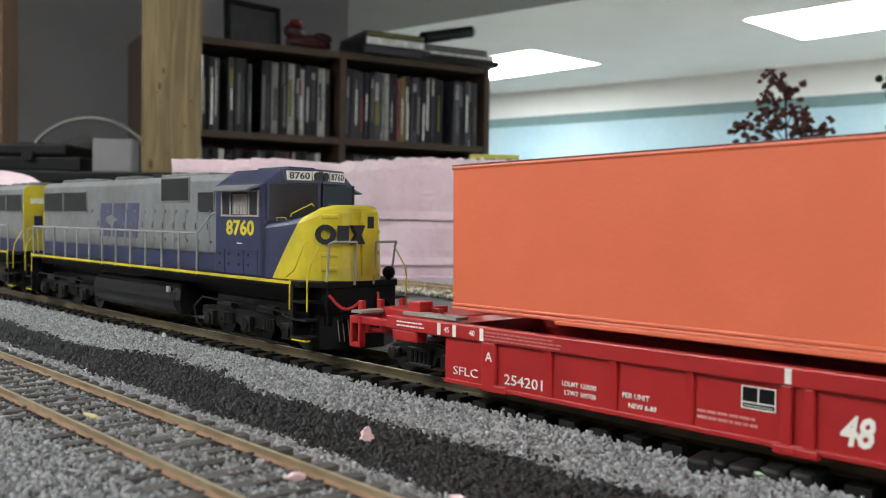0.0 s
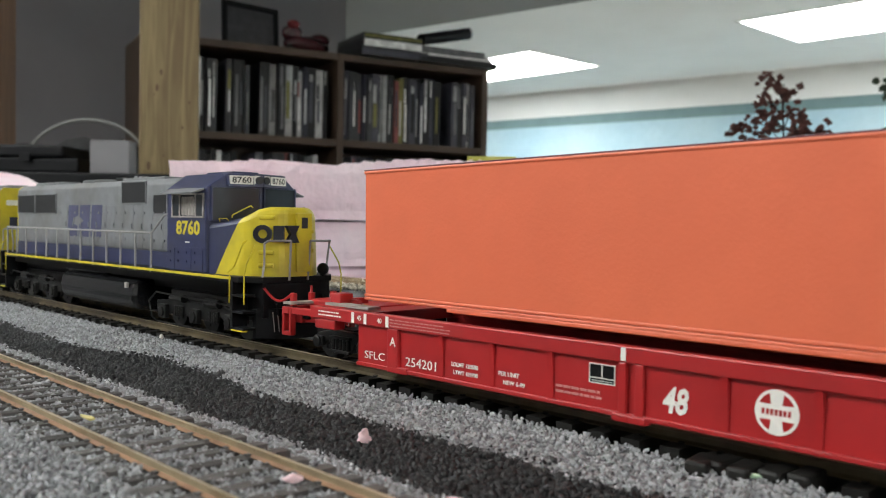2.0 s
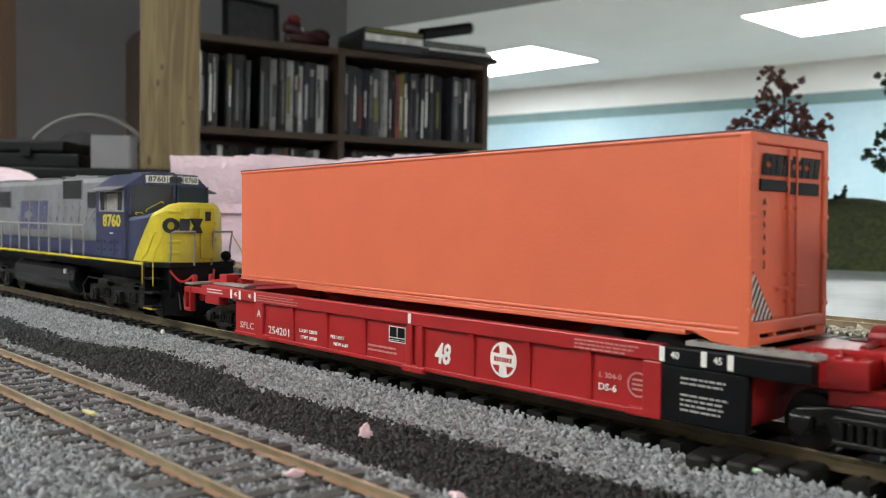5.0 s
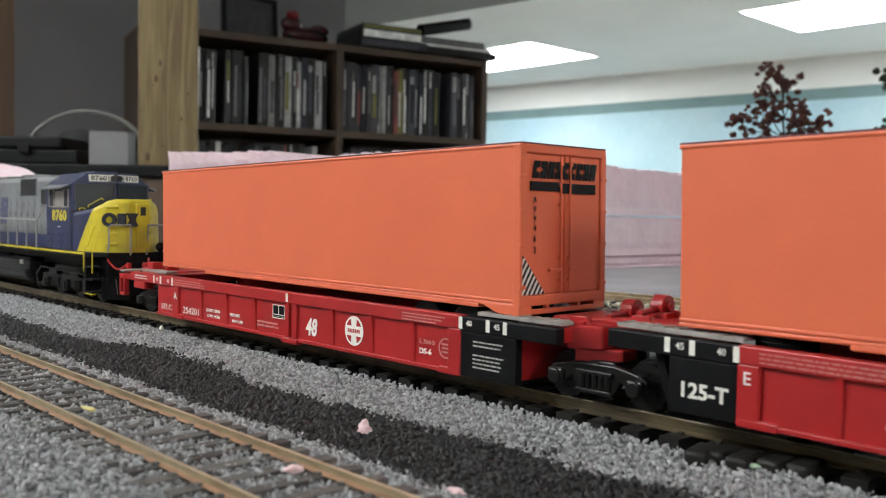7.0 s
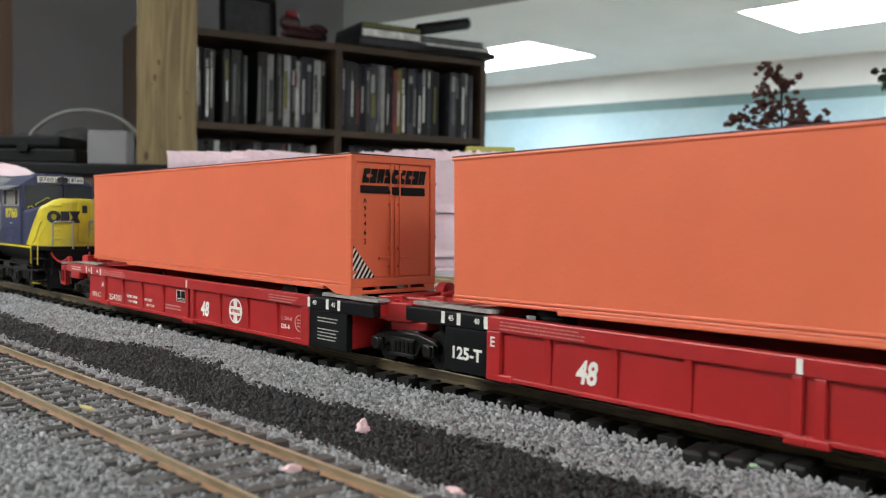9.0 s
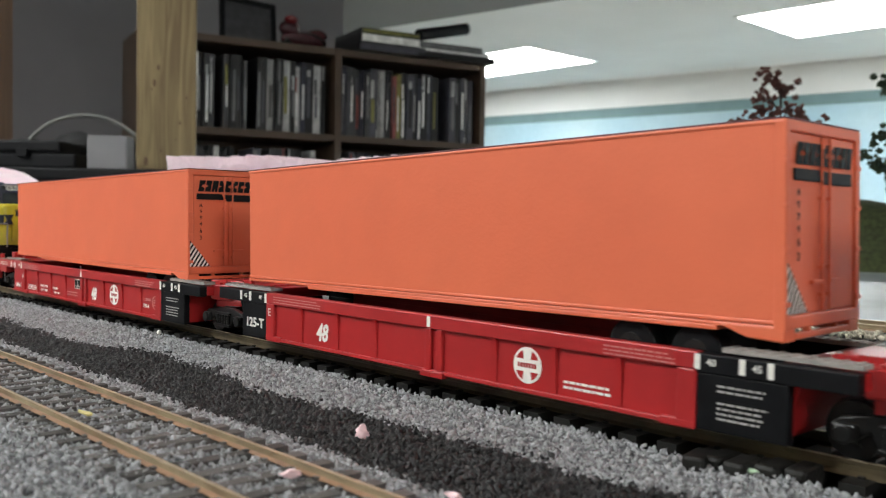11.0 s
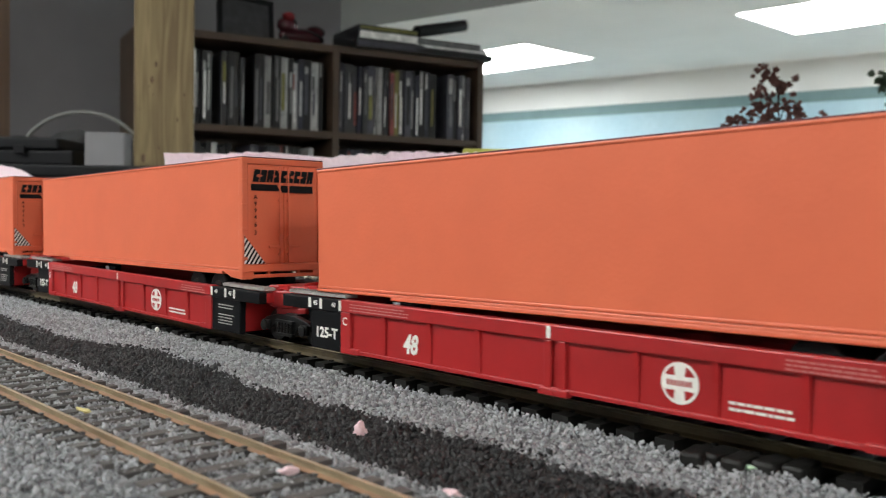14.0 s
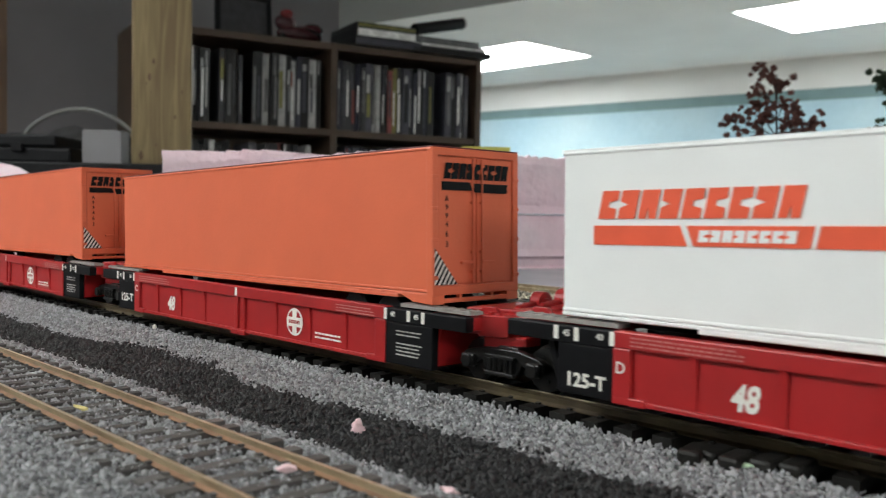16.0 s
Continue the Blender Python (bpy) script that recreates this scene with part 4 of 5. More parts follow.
        block("cross_walk", (-123.6, -119.6, -12.4, 9.0, 15.0, 15.7), DECK, c, "grey walkway strip across the end")
        block("sill_bracket", (-101, -92, -17.0, -13.4, 10.4, 13.15), RED, c, bevel=0.4)
        block("stand", (-101.5, -97.0, -11.5, -7.0, 16.2, 19.6), RED, c, bevel=0.3)
        for y0, w in ((-9, -5), (-2, 5)):
            bm = bmesh.new()
            wire(bm, [(-124 - 7.5 * k / 10, y0 + w * k / 10, 17.8 + 1.4 * k / 10 - 3.0 * math.sin(math.pi * k / 10)) for k in range(11)], 0.42)
            part("hose", bm, RED, c, "thin red hose")
    return c


def disc(parent, x, y, z, r):
    """White roundel with a plain red cross."""
    bm = bmesh.new()
    rod(bm, (x, y + 0.06, z), (x, y - 0.05, z), r, 40)
    part("roundel", bm, MARK, parent, "round white emblem with a red cross")
    bm = bmesh.new()
    k = r * 0.86
    for sx in (-1, 1):
        for sz in (-1, 1):
            pts = [(x + sx * r * 0.26, z + sz * r * 0.34)]
            for i in range(7):
                a = math.radians(24 + i * (68 - 24) / 6)
                pts.append((x + sx * k * math.cos(a), z + sz * k * math.sin(a)))
            prism(bm, pts, "y", y - 0.09, y - 0.03)
    for i in range(7):
        a = x - 2.6 + i * 0.76
        box(bm, a, a + 0.5, y - 0.09, y - 0.03, z - 0.5, z + 0.5)
    part("emblem", bm, RED, parent)


def ring(parent, x, y, z, r):
    bm = bmesh.new()
    for i in range(28):
        a, b = 2 * math.pi * i / 28, 2 * math.pi * (i + 1) / 28
        prism(bm, [(x + r * math.cos(a), z + r * math.sin(a)), (x + r * math.cos(b), z + r * math.sin(b)),
                   (x + 0.86 * r * math.cos(b), z + 0.86 * r * math.sin(b)), (x + 0.86 * r * math.cos(a), z + 0.86 * r * math.sin(a))], "y", y - 0.05, y + 0.05)
    for k in (-1, 0, 1):
        box(bm, x - 1.3, x + 1.3, y - 0.05, y + 0.05, z + k * 0.9 - 0.2, z + k * 0.9 + 0.2)
    part("round_stencil", bm, GREYMARK, parent)


def wheelset(parent, x, z, r, half=8.0):
    bm = bmesh.new()
    for s in (-1, 1):
        rod(bm, (0, s * (half - 2.4), 0), (0, s * half, 0), r, 24)
        rod(bm, (0, s * (half - 2.8), 0), (0, s * (half - 2.2), 0), r + 0.7, 24)
        for k in range(6):
            a = k * math.pi / 3
            box(bm, 0.55 * r * math.cos(a) - 0.35, 0.55 * r * math.cos(a) + 0.35, s * half - 0.25, s * half + 0.25, 0.55 * r * math.sin(a) - 0.35, 0.55 * r * math.sin(a) + 0.35)
    rod(bm, (0, -half, 0), (0, half, 0), 1.0, 10)
    w = part("wheelset", bm, TRUCKBLACK, parent)
    w.matrix_basis = pose(x * MM, 0, z * MM)
    return w


ROLLING = []


def freight_truck(axle=9.8):
    t = thing("freight_truck", "black plastic two-axle freight truck on the rails", "railway truck", "freight trucks")
    for s in (-1, 1):
        bm = bmesh.new()
        prism(bm, [(-12.2, 5.0), (-12.2, 6.4), (-10.8, 7.4), (-5, 8.6), (5, 8.6), (10.8, 7.4), (12.2, 6.4), (12.2, 5.0), (11.0, 3.9), (8.2, 3.9), (6.0, 5.6), (4.4, 2.8), (-4.4, 2.8), (-6.0, 5.6), (-8.2, 3.9), (-11.0, 3.9)],
              "y", s * 9.6 if s > 0 else -11.6, 11.6 if s > 0 else -9.6)
        part("side_frame", bm, TRUCKBLACK, t, bevel=0.3)
        bm = bmesh.new()
        for x in (-axle, axle):
            ybox(bm, x - 2.0, x + 2.0, s, 11.4, 12.6, 3.7, 6.6)
            rod(bm, (x, s * 12.4, 5.0), (x, s * 13.2, 5.0), 1.7, 14)
        part("axle_box", bm, TRUCKBLACK, t, bevel=0.4)
        bm = bmesh.new()
        for k in range(5):
            rod(bm, (-3.2 + 1.6 * k, s * 11.9, 3.4), (-3.2 + 1.6 * k, s * 11.9, 6.4), 0.62, 8)
        ybox(bm, -4.4, 4.4, s, 11.4, 12.5, 6.4, 7.2)
        ybox(bm, -4.4, 4.4, s, 11.4, 12.6, 2.6, 3.4)
        part("spring_set", bm, TRUCKBLACK, t, bevel=0.15)
    bm = bmesh.new()
    box(bm, -3.6, 3.6, -10, 10, 4.2, 9.0)
    rod(bm, (0, 0, 8), (0, 0, 12.5), 4.2, 16)
    part("bolster", bm, TRUCKBLACK, t, bevel=0.3)
    for x in (-axle, axle):
        ROLLING.append((wheelset(t, x, RAIL_R, RAIL_R), x, RAIL_R))
    return t


def trailer(paint, label, white=False):
    t = thing("trailer", label, "trailer", "trailers on the cars")
    L, H, w = 168.2, 33.0, 15.1
    bm = bmesh.new()
    box(bm, 0.4, L - 0.8, -w + 0.25, w - 0.25, 1.4, H - 0.5)
    part("box_body", bm, paint, t, bevel=0.3)
    bm = bmesh.new()
    box(bm, 0, L, -w + 0.02, w - 0.02, H - 0.9, H)
    part("top_rail", bm, paint, t, bevel=0.35)
    for z0, z1, out in ((0.0, 0.75, 0.04), (0.85, 1.6, 0.12)):
        bm = bmesh.new()
        for s in (-1, 1):
            ybox(bm, 0.2, L - 0.4, s, w - 1.2, w - out, z0, z1)
        box(bm, 0.2, 1.4, -w + 0.4, w - 0.4, z0, z1)
        part("bottom_rail", bm, paint, t, bevel=0.2)
    bm = bmesh.new()
    box(bm, 1.4, L - 1.5, -w + 1.1, w - 1.1, 0.6, 2.7)
    part("floor_panel", bm, paint, t)
    for k in range(22):
        x = 44 + k * 5.2
        block("cross_member", (x - 0.4, x + 0.4, -w + 1.2, w - 1.2, -0.6, 0.6), BLACK, t)
    for y in (-5, 5):
        block("frame_rail", (40, L - 12, y - 0.7, y + 0.7, -2.2, -0.4), BLACK, t)
    block("skid_plate", (2, 31, -w + 0.9, w - 0.9, -0.2, 0.5), paint, t, bevel=0.2)
    block("lower_frame", (31, L - 12.5, -w + 0.05, w - 0.05, -0.85, 0.1), paint, t, bevel=0.2)
    block("roof", (0.1, L - 0.1, -w + 0.1, w - 0.1, H - 0.1, H + 0.28), MAROON if not white else WHITE, t, "thin dark roof sheet", bevel=0.1)
    for x in (L - 1.6,):
        for s in (-1, 1):
            bm = bmesh.new()
            ybox(bm, x - 0.6, x + 1.2, s, w - 1.6, w + 0.03, 0.2, H - 0.2)
            part("corner_post", bm, paint, t, bevel=0.3)
    # rear frame, legs, doors
    bm = bmesh.new()
    for s in (-1, 1):
        ybox(bm, L - 2, L, s, w - 2.0, w, 0, H - 0.4)
    box(bm, L - 2, L, -w, w, H - 2.0, H - 0.1)
    box(bm, L - 2, L, -w, w, 0.2, 2.4)
    part("rear_frame", bm, paint, t, bevel=0.3)
    for s in (-1, 1):
        bm = bmesh.new()
        a, b = sorted((s * (w - 4.2), s * w))
        prism(bm, [(L - 13, 0.6), (L - 7, -1.6), (L - 0.2, -2.0), (L - 0.2, 0.6)], "y", a, b)
        part("rear_leg", bm, paint, t, bevel=0.25)
        bm = bmesh.new()
        a, b = sorted((s * 0.25, s * (w - 2.2)))
        box(bm, L - 1.6, L - 0.4, a, b, 2.6, H - 2.2)
        d = part("door", bm, paint, t, bevel=0.2)
        for z in (4.0, 11.5, 18.5, 26.0):
            bm = bmesh.new()
            ybox(bm, L - 0.6, L + 0.15, s, w - 1.9, w + 0.1, z - 0.4, z + 0.4)
            part("hinge", bm, paint, d, bevel=0.15)
        bm = bmesh.new()
        rod(bm, (L + 0.05, s * 1.6, 2.7), (L + 0.05, s * 1.6, H - 2.3), 0.26, 8)
        for z in (5, 9, 20, 29):
            box(bm, L - 0.5, L + 0.5, s * 1.6 - 0.5, s * 1.6 + 0.5, z - 0.3, z + 0.3)
        part("lock_rod", bm, paint, d)
        bm = bmesh.new()
        a, b = sorted((s * 1.6, s * 5.6))
        box(bm, L - 0.3, L + 0.45, a, b, 6.6, 7.2)
        part("handle", bm, paint, d, bevel=0.1)
    bm = bmesh.new()
    box(bm, L - 1.4, L - 0.2, -11, 11, -1.7, -0.6)
    for y in (-6, 5):
        box(bm, L - 1.4, L - 0.2, y, y + 1, -0.7, 0.4)
    part("bumper", bm, paint, t, bevel=0.2)
    # running gear hanging in the well
    for x in (136.5, 150.5):
        for s in (-1, 1):
            bm = bmesh.new()
            rod(bm, (x, s * 8.2, -5.8), (x, s * 13.2, -5.8), 5.4, 32)
            wh = part("tyre", bm, BLACK, t, bevel=0.6, smooth=False)
            bm = bmesh.new()
            rod(bm, (x, s * 13.0, -5.8), (x, s * 13.5, -5.8), 2.7, 20)
            part("rim", bm, TRUCKBLACK, wh)
        bm = bmesh.new()
        rod(bm, (x, -9, -5.8), (x, 9, -5.8), 0.9, 10)
        box(bm, x - 1.5, x + 1.5, -6, 6, -6, -2)
        part("axle", bm, BLACK, t)
    dark = BLACK if not white else mat("orange_red_lettering", (0.84, 0.11, 0.045), 0.5, spread=0.05, scale=200)
    logo_blocks("emblem", dark if not white else BLACK, t, 9, -11.4, 10.9, 25.6, 29.4, L + 0.02, "rear", 0.2, "dark brand mark of slanted blocks")
    bm = bmesh.new()
    prism(bm, [(-11.8, 22.9), (-1.6, 22.9), (-2.6, 24.9), (-11.8, 24.9)], "x", L - 0.3, L + 0.06)
    prism(bm, [(-0.6, 22.5), (10.8, 22.5), (10.8, 24.7), (-1.6, 24.7)], "x", L - 0.3, L + 0.06)
    part("stripe", bm, BLACK, t, "dark stripe below the brand mark")
    for i, ch in enumerate("A99463"):
        lettering("writing", ch, BLACK, t, rear_side(L + 0.02, -10.4, 20.9 - i * 2.05), 1.25)
    tri = [(-14.4, 2.6), (-6.9, 2.6), (-14.4, 9.9)]
    bm = bmesh.new()
    prism(bm, tri, "x", L - 0.3, L + 0.05)
    part("warning_triangle", bm, MARK, t, "white triangle with black diagonal stripes")

    def side_of(poly, c, sign):
        """The part of poly on one side of the rising diagonal y - 0.8 z = c."""
        out = []
        for p, q in zip(poly, poly[1:] + poly[:1]):
            a, b = sign * (p[0] - 0.8 * p[1] - c), sign * (q[0] - 0.8 * q[1] - c)
            if a >= 0:
                out.append(p)
            if a * b < 0:
                u = a / (a - b)
                out.append((p[0] + (q[0] - p[0]) * u, p[1] + (q[1] - p[1]) * u))
        return out
    bm = bmesh.new()
    for k in range(9):
        strip = side_of(side_of(tri, -22.2 + k * 1.5, 1), -21.45 + k * 1.5, -1)
        if len(strip) > 2:
            prism(bm, strip, "x", L + 0.04, L + 0.09)
    part("warning_stripes", bm, BLACK, t)
    if white:
        logo_blocks("emblem", dark, t, 9, WL0, WL1 - 1, 19.4, 24.8, -w + 0.12, "side", 0.22, "orange-red brand mark of slanted blocks")
        bm = bmesh.new()
        prism(bm, [(WL0 - 1, 14.4), (WL0 + 0.43 * (WL1 - WL0) + 1.5, 14.4), (WL0 + 0.43 * (WL1 - WL0), 18.1), (WL0 - 1, 18.1)], "y", -w + 0.06, -w + 0.3)
        prism(bm, [(WL0 + 0.43 * (WL1 - WL0) + 2.8, 14.4), (WL1, 14.4), (WL1 + 0.8, 18.1), (WL0 + 0.43 * (WL1 - WL0) + 1.4, 18.1)], "y", -w + 0.06, -w + 0.3)
        prism(bm, [(WL1 + 1, 14.4), (L - 4, 14.4), (L - 4, 18.1), (WL1 + 1.8, 18.1)], "y", -w + 0.06, -w + 0.3)
        part("stripe", bm, dark, t, "orange-red stripe along the side")
        logo_blocks("emblem", WHITE, t, 8, WL0 + 0.52 * (WL1 - WL0), WL1 - 2, 15.2, 17.3, -w + 0.04, "side", 0.15)
    # the floor line drops towards the rear
    for o in t.children_recursive:
        for v in o.data.vertices:
            x, z = v.co.x * 1000, v.co.z * 1000
            v.co.z -= 2.4 * MM * x / L * max(0.0, min(1.0, (14.0 - z) / 12.0))
    return t


WL0, WL1 = 9.0, 51.0


# ---- locomotive; local x = 0 at its middle, nose towards +x ----
def locomotive():
    c = thing("locomotive", "grey, blue and yellow model diesel locomotive, lightly weathered", "locomotive", "locomotives")
    bm = bmesh.new()
    box(bm, -105, 105, -17.6, 17.6, 19.3, 21.1)
    for e in (-1, 1):
        prism(bm, [(e * 105, -17.6), (e * 109, -17.2), (e * 115.6, -12.6), (e * 115.6, 12.6), (e * 109, 17.2), (e * 105, 17.6)], "z", 19.3, 21.1)
    part("walkway", bm, BLACK, c, bevel=0.2)
    for s in (-1, 1):
        bm = bmesh.new()
        ybox(bm, -105, 105, s, 17.5, 17.95, 20.1, 20.95)
        part("edge_stripe", bm, LYELLOW, c, "yellow walkway edge")
    bm = bmesh.new()
    box(bm, -112, 112, -8, 8, 13.5, 19.4)
    box(bm, -104, 104, -14, 14, 16.8, 19.4)
    part("underframe", bm, BLACK, c)
    bm = bmesh.new()
    prism(bm, [(-13, 4.2), (13, 4.2), (16, 6.4), (16.6, 10), (16, 14.4), (13.5, 15.6), (-13.5, 15.6), (-16, 14.4), (-16.6, 10), (-16, 6.4)], "x", -39, 33)
    part("fuel_tank", bm, TANKBLACK, c, "rounded glossy black fuel tank", bevel=1.6)
    bm = bmesh.new()
    rod(bm, (-39, -12.5, 17.2), (2, -12.5, 17.2), 1.5, 14)
    rod(bm, (-30, 12.5, 17.2), (20, 12.5, 17.2), 1.5, 14)
    part("air_reservoir", bm, TANKBLACK, c)
    block("filler_cap", (27, 29, -17.2, -16.2, 12.6, 14.6), DECK, c, bevel=0.2)
    # long hood
    hood = [(-11.6, 21.1), (11.6, 21.1), (11.6, 50.8), (9.6, 52.9), (-9.6, 52.9), (-11.6, 50.8)]
    bm = bmesh.new()
    prism(bm, [(-11.6, 26.6), (11.6, 26.6), (11.6, 50.8), (9.6, 52.9), (-9.6, 52.9), (-11.6, 50.8)], "x", -107.5, 62)
    hd = part("long_hood", bm, LGREY, c, bevel=0.4)
    bm = bmesh.new()
    prism(bm, [(-11.62, 21.1), (11.62, 21.1), (11.62, 26.6), (-11.62, 26.6)], "x", -107.5, 62)
    part("hood_base", bm, LBLUE, c, "dark blue lower band of the hood")
    bm = bmesh.new()
    prism(bm, hood, "x", -108.4, -107.5)
    rear = part("hood_end", bm, LYELLOW, c, "yellow end of the long hood", bevel=0.3)
    for i in range(3):
        block("emblem", (-108.75, -108.3, -8 + i * 5.4, -4 + i * 5.4, 32, 38), LBLUE, rear, "dark blue block of a brand mark")
    block("number_board", (-108.9, -108.3, -8.4, -1.0, 44.0, 46.6), MARK, rear)
    block("number_board", (-108.9, -108.3, 1.0, 8.4, 44.0, 46.6), MARK, rear)
    for x0, x1, z0, z1 in ((-106.5, -84, 40.2, 48.4), (-82.5, -57, 40.2, 48.4), (12.2, 33.0, 44.2, 52.0), (39.4, 50.2, 40.2, 47.0)):
        for s in (-1, 1):
            bm = bmesh.new()
            ybox(bm, x0, x1, s, 11.4, 11.75, z0, z1)
            g = part("grille", bm, GRILL, c, "dark intake grille")
            bm = bmesh.new()
            k = z0 + 0.5
            while k < z1 - 0.3:
                ybox(bm, x0 + 0.3, x1 - 0.3, s, 11.7, 11.95, k, k + 0.28)
                k += 0.75
            part("louvre", bm, GRILL, g)
            bm = bmesh.new()
            for q in ((x0 - 0.3, x1 + 0.3, z0 - 0.3, z0 + 0.1), (x0 - 0.3, x1 + 0.3, z1 - 0.1, z1 + 0.3), (x0 - 0.3, x0 + 0.1, z0, z1), (x1 - 0.1, x1 + 0.3, z0, z1)):
                ybox(bm, q[0], q[1], s, 11.5, 12.0, q[2], q[3])
            part("grille_frame", bm, LGREY, g)
    # hood doors with hinges and latches
    for s in (-1, 1):
        for k in range(13):
            x0 = -52 + k * 8.3
            bm = bmesh.new()
            ybox(bm, x0, x0 + 7.7, s, 11.5, 11.72, 27.2, 43.4)
            d = part("hood_door", bm, LGREY, c, bevel=0.08)
            for nm, a, b, z0, z1 in (("hinge", 0.3, 1.1, 30, 30.9), ("hinge", 0.3, 1.1, 40, 40.9), ("latch", 6.6, 7.0, 34.5, 36.5)):
                bm = bmesh.new()
                ybox(bm, x0 + a, x0 + b, s, 11.6, 12.1, z0, z1)
                part(nm, bm, LGREY, d)
    # roof: fans, stack, bulges
    for x in (-98, -86, -74, -40, -28):
        bm = bmesh.new()
        rod(bm, (x, 0, 52.6), (x, 0, 54.2), 6.2, 28)
        rod(bm, (x, 0, 54.2), (x, 0, 54.6), 5.4, 28)
        part("roof_fan", bm, LGREY, c, bevel=0.2)
    block("exhaust_stack", (-14, -4, -3, 3, 52.6, 55.0), TRUCKBLACK, c, bevel=0.3)
    block("roof_hatch", (4, 40, -8, 8, 52.6, 54.0), LGREY, c, bevel=0.4)
    bm = bmesh.new()
    for k in range(3):
        rod(bm, (1 + k, -1.5 + 1.5 * k, 54.8), (4 + k, -1.5 + 1.5 * k, 54.8), 0.55, 10)
    part("air_horn", bm, LGREY, c)
    # side brand mark in blue-grey plain blocks
    fade = mat("faded_blue_grey_paint", (0.055, 0.058, 0.115), 0.6, spread=0.15, scale=300)
    logo_blocks("emblem", fade, c, 3, -43.5, -6.0, 30.4, 43.6, -11.75, "side", 0.12, "faded blue brand mark of plain blocks")
    logo_blocks("emblem", fade, c, 3, -43.5, -6.0, 30.4, 43.6, 11.75, "side", 0.12)
    cab(c)
    nose(c)
    running_gear(c)
    handrails(c)
    return c


def cab(c):
    bm = bmesh.new()
    for s in (-1, 1):
        prism(bm, [(0, 21.1), (s * 17.1, 21.1), (s * 17.1, 48.6), (s * 10.2, 53.6), (0, 53.6)], "x", 61, 91.5)
    body = part("cab", bm, LBLUE, c, "dark blue cab", bevel=0.5)
    # number board strip over the windshields
    bm = bmesh.new()
    for s in (-1, 1):
        prism(bm, [(89.5, 49.0), (93.2, 49.0), (92.2, 53.4), (89.5, 53.7)], "y", *sorted((0, s * 11.0)))
    part("headboard", bm, LBLUE, body, bevel=0.3)
    for y in (-6.9, 7.0):
        block("number_board", (92.4, 93.1, y - 3.6, y + 3.6, 50.0, 52.8), MARK, body, "white number board")
        lettering("writing", "8760", BLACK, body, rear_side(93.12, y, 51.4), 2.0, 6.0)
    bm = bmesh.new()
    box(bm, 92.3, 93.0, -2.9, 2.9, 49.9, 52.9)
    part("headlight_plate", bm, MARK, body)
    for y in (-1.35, 1.35):
        bm = bmesh.new()
        rod(bm, (92.0, y, 51.4), (93.5, y, 51.4), 1.2, 18)
        part("headlight", bm, GRILL, body, "dark round headlight")
    # windshields
    for s in (-1, 1):
        bm = bmesh.new()
        a, b = sorted((s * 1.0, s * 15.6))
        box(bm, 91.3, 92.3, a, b, 38.2, 48.7)
        part("windshield", bm, GLASS, body, "smoked windshield pane")
        bm = bmesh.new()
        for q in ((a - 0.4, b + 0.4, 37.9, 38.3), (a - 0.4, b + 0.4, 48.8, 49.2), (a - 0.4, a + 0.1, 38.2, 48.9), (b - 0.1, b + 0.4, 38.2, 48.9)):
            box(bm, 91.2, 92.7, *q)
        part("window_frame", bm, LBLUE, body)
        # side window
        bm = bmesh.new()
        ybox(bm, 65.6, 86.6, s, 16.9, 17.2, 39.4, 46.6)
        part("side_window", bm, GLASS, body, "dark cab side window")
        bm = bmesh.new()
        for q in ((65.0, 87.2, 38.9, 39.5), (65.0, 87.2, 46.4, 46.9), (65.0, 65.8, 39, 46.8), (70.4, 71.0, 39, 46.8), (81.2, 81.9, 39, 46.8), (86.4, 87.2, 39, 46.8)):
            ybox(bm, q[0], q[1], s, 17.0, 17.45, q[2], q[3])
        part("window_frame", bm, DECK, body, "pale grey window frame")
        bm = bmesh.new()
        ybox(bm, 72.0, 80.5, s, 17.05, 17.3, 39.6, 45.8)
        for k in range(5):
            rod(bm, (72.6 + k * 1.8, s * 17.25, 39.6), (72.6 + k * 1.8, s * 17.25, 45.8), 0.35, 6)
        part("curtain", bm, DECK, body, "grey curtain behind the window")
        bm = bmesh.new()
        prism(bm, [(s * 17.0, 47.9), (s * 21.2, 46.6), (s * 21.2, 47.1), (s * 17.0, 48.6)], "x", 63.5, 87)
        part("sunshade", bm, LGREY, body, "grey metal sunshade")
        bm = bmesh.new()
        ybox(bm, 62.5, 90.5, s, 17.0, 17.35, 28.6, 29.1)
        for x in (67, 78.5, 89.5):
            ybox(bm, x - 0.15, x + 0.15, s, 17.0, 17.25, 21.5, 28.6)
        part("locker_doors", bm, LBLUE, body)
        for x in (64, 69.5, 75.5, 81, 86.5):
            for z in (24, 27):
                bm = bmesh.new()
                ybox(bm, x - 0.3, x + 0.3, s, 17.0, 17.4, z, z + 0.7)
                part("latch", bm, LBLUE, body)
    lettering("writing", "8760", LYELLOW, body, near_side(76.2, -17.12, 35.6), 4.9, 16.4, "bold yellow road number", 0.03)
    lettering("writing", "8760", LYELLOW, body, pose(0.0762, 0.01712, 0.0356, 90, 0, 180), 4.9, 16.4)
    block("data_plate", (74.5, 77.5, -17.2, -17.0, 30.6, 31.0), MARK, body)
    bm = bmesh.new()
    box(bm, 66, 84, -5, 5, 53.4, 54.6)
    part("air_conditioner", bm, LBLUE, body, bevel=0.4)
    # the cab's front is a shallow V with its ridge on the middle line
    for o in [body] + body.children_recursive:
        for v in o.data.vertices:
            if v.co.x > 0.0888:
                v.co.x += 0.0020 - 0.30 * abs(v.co.y)


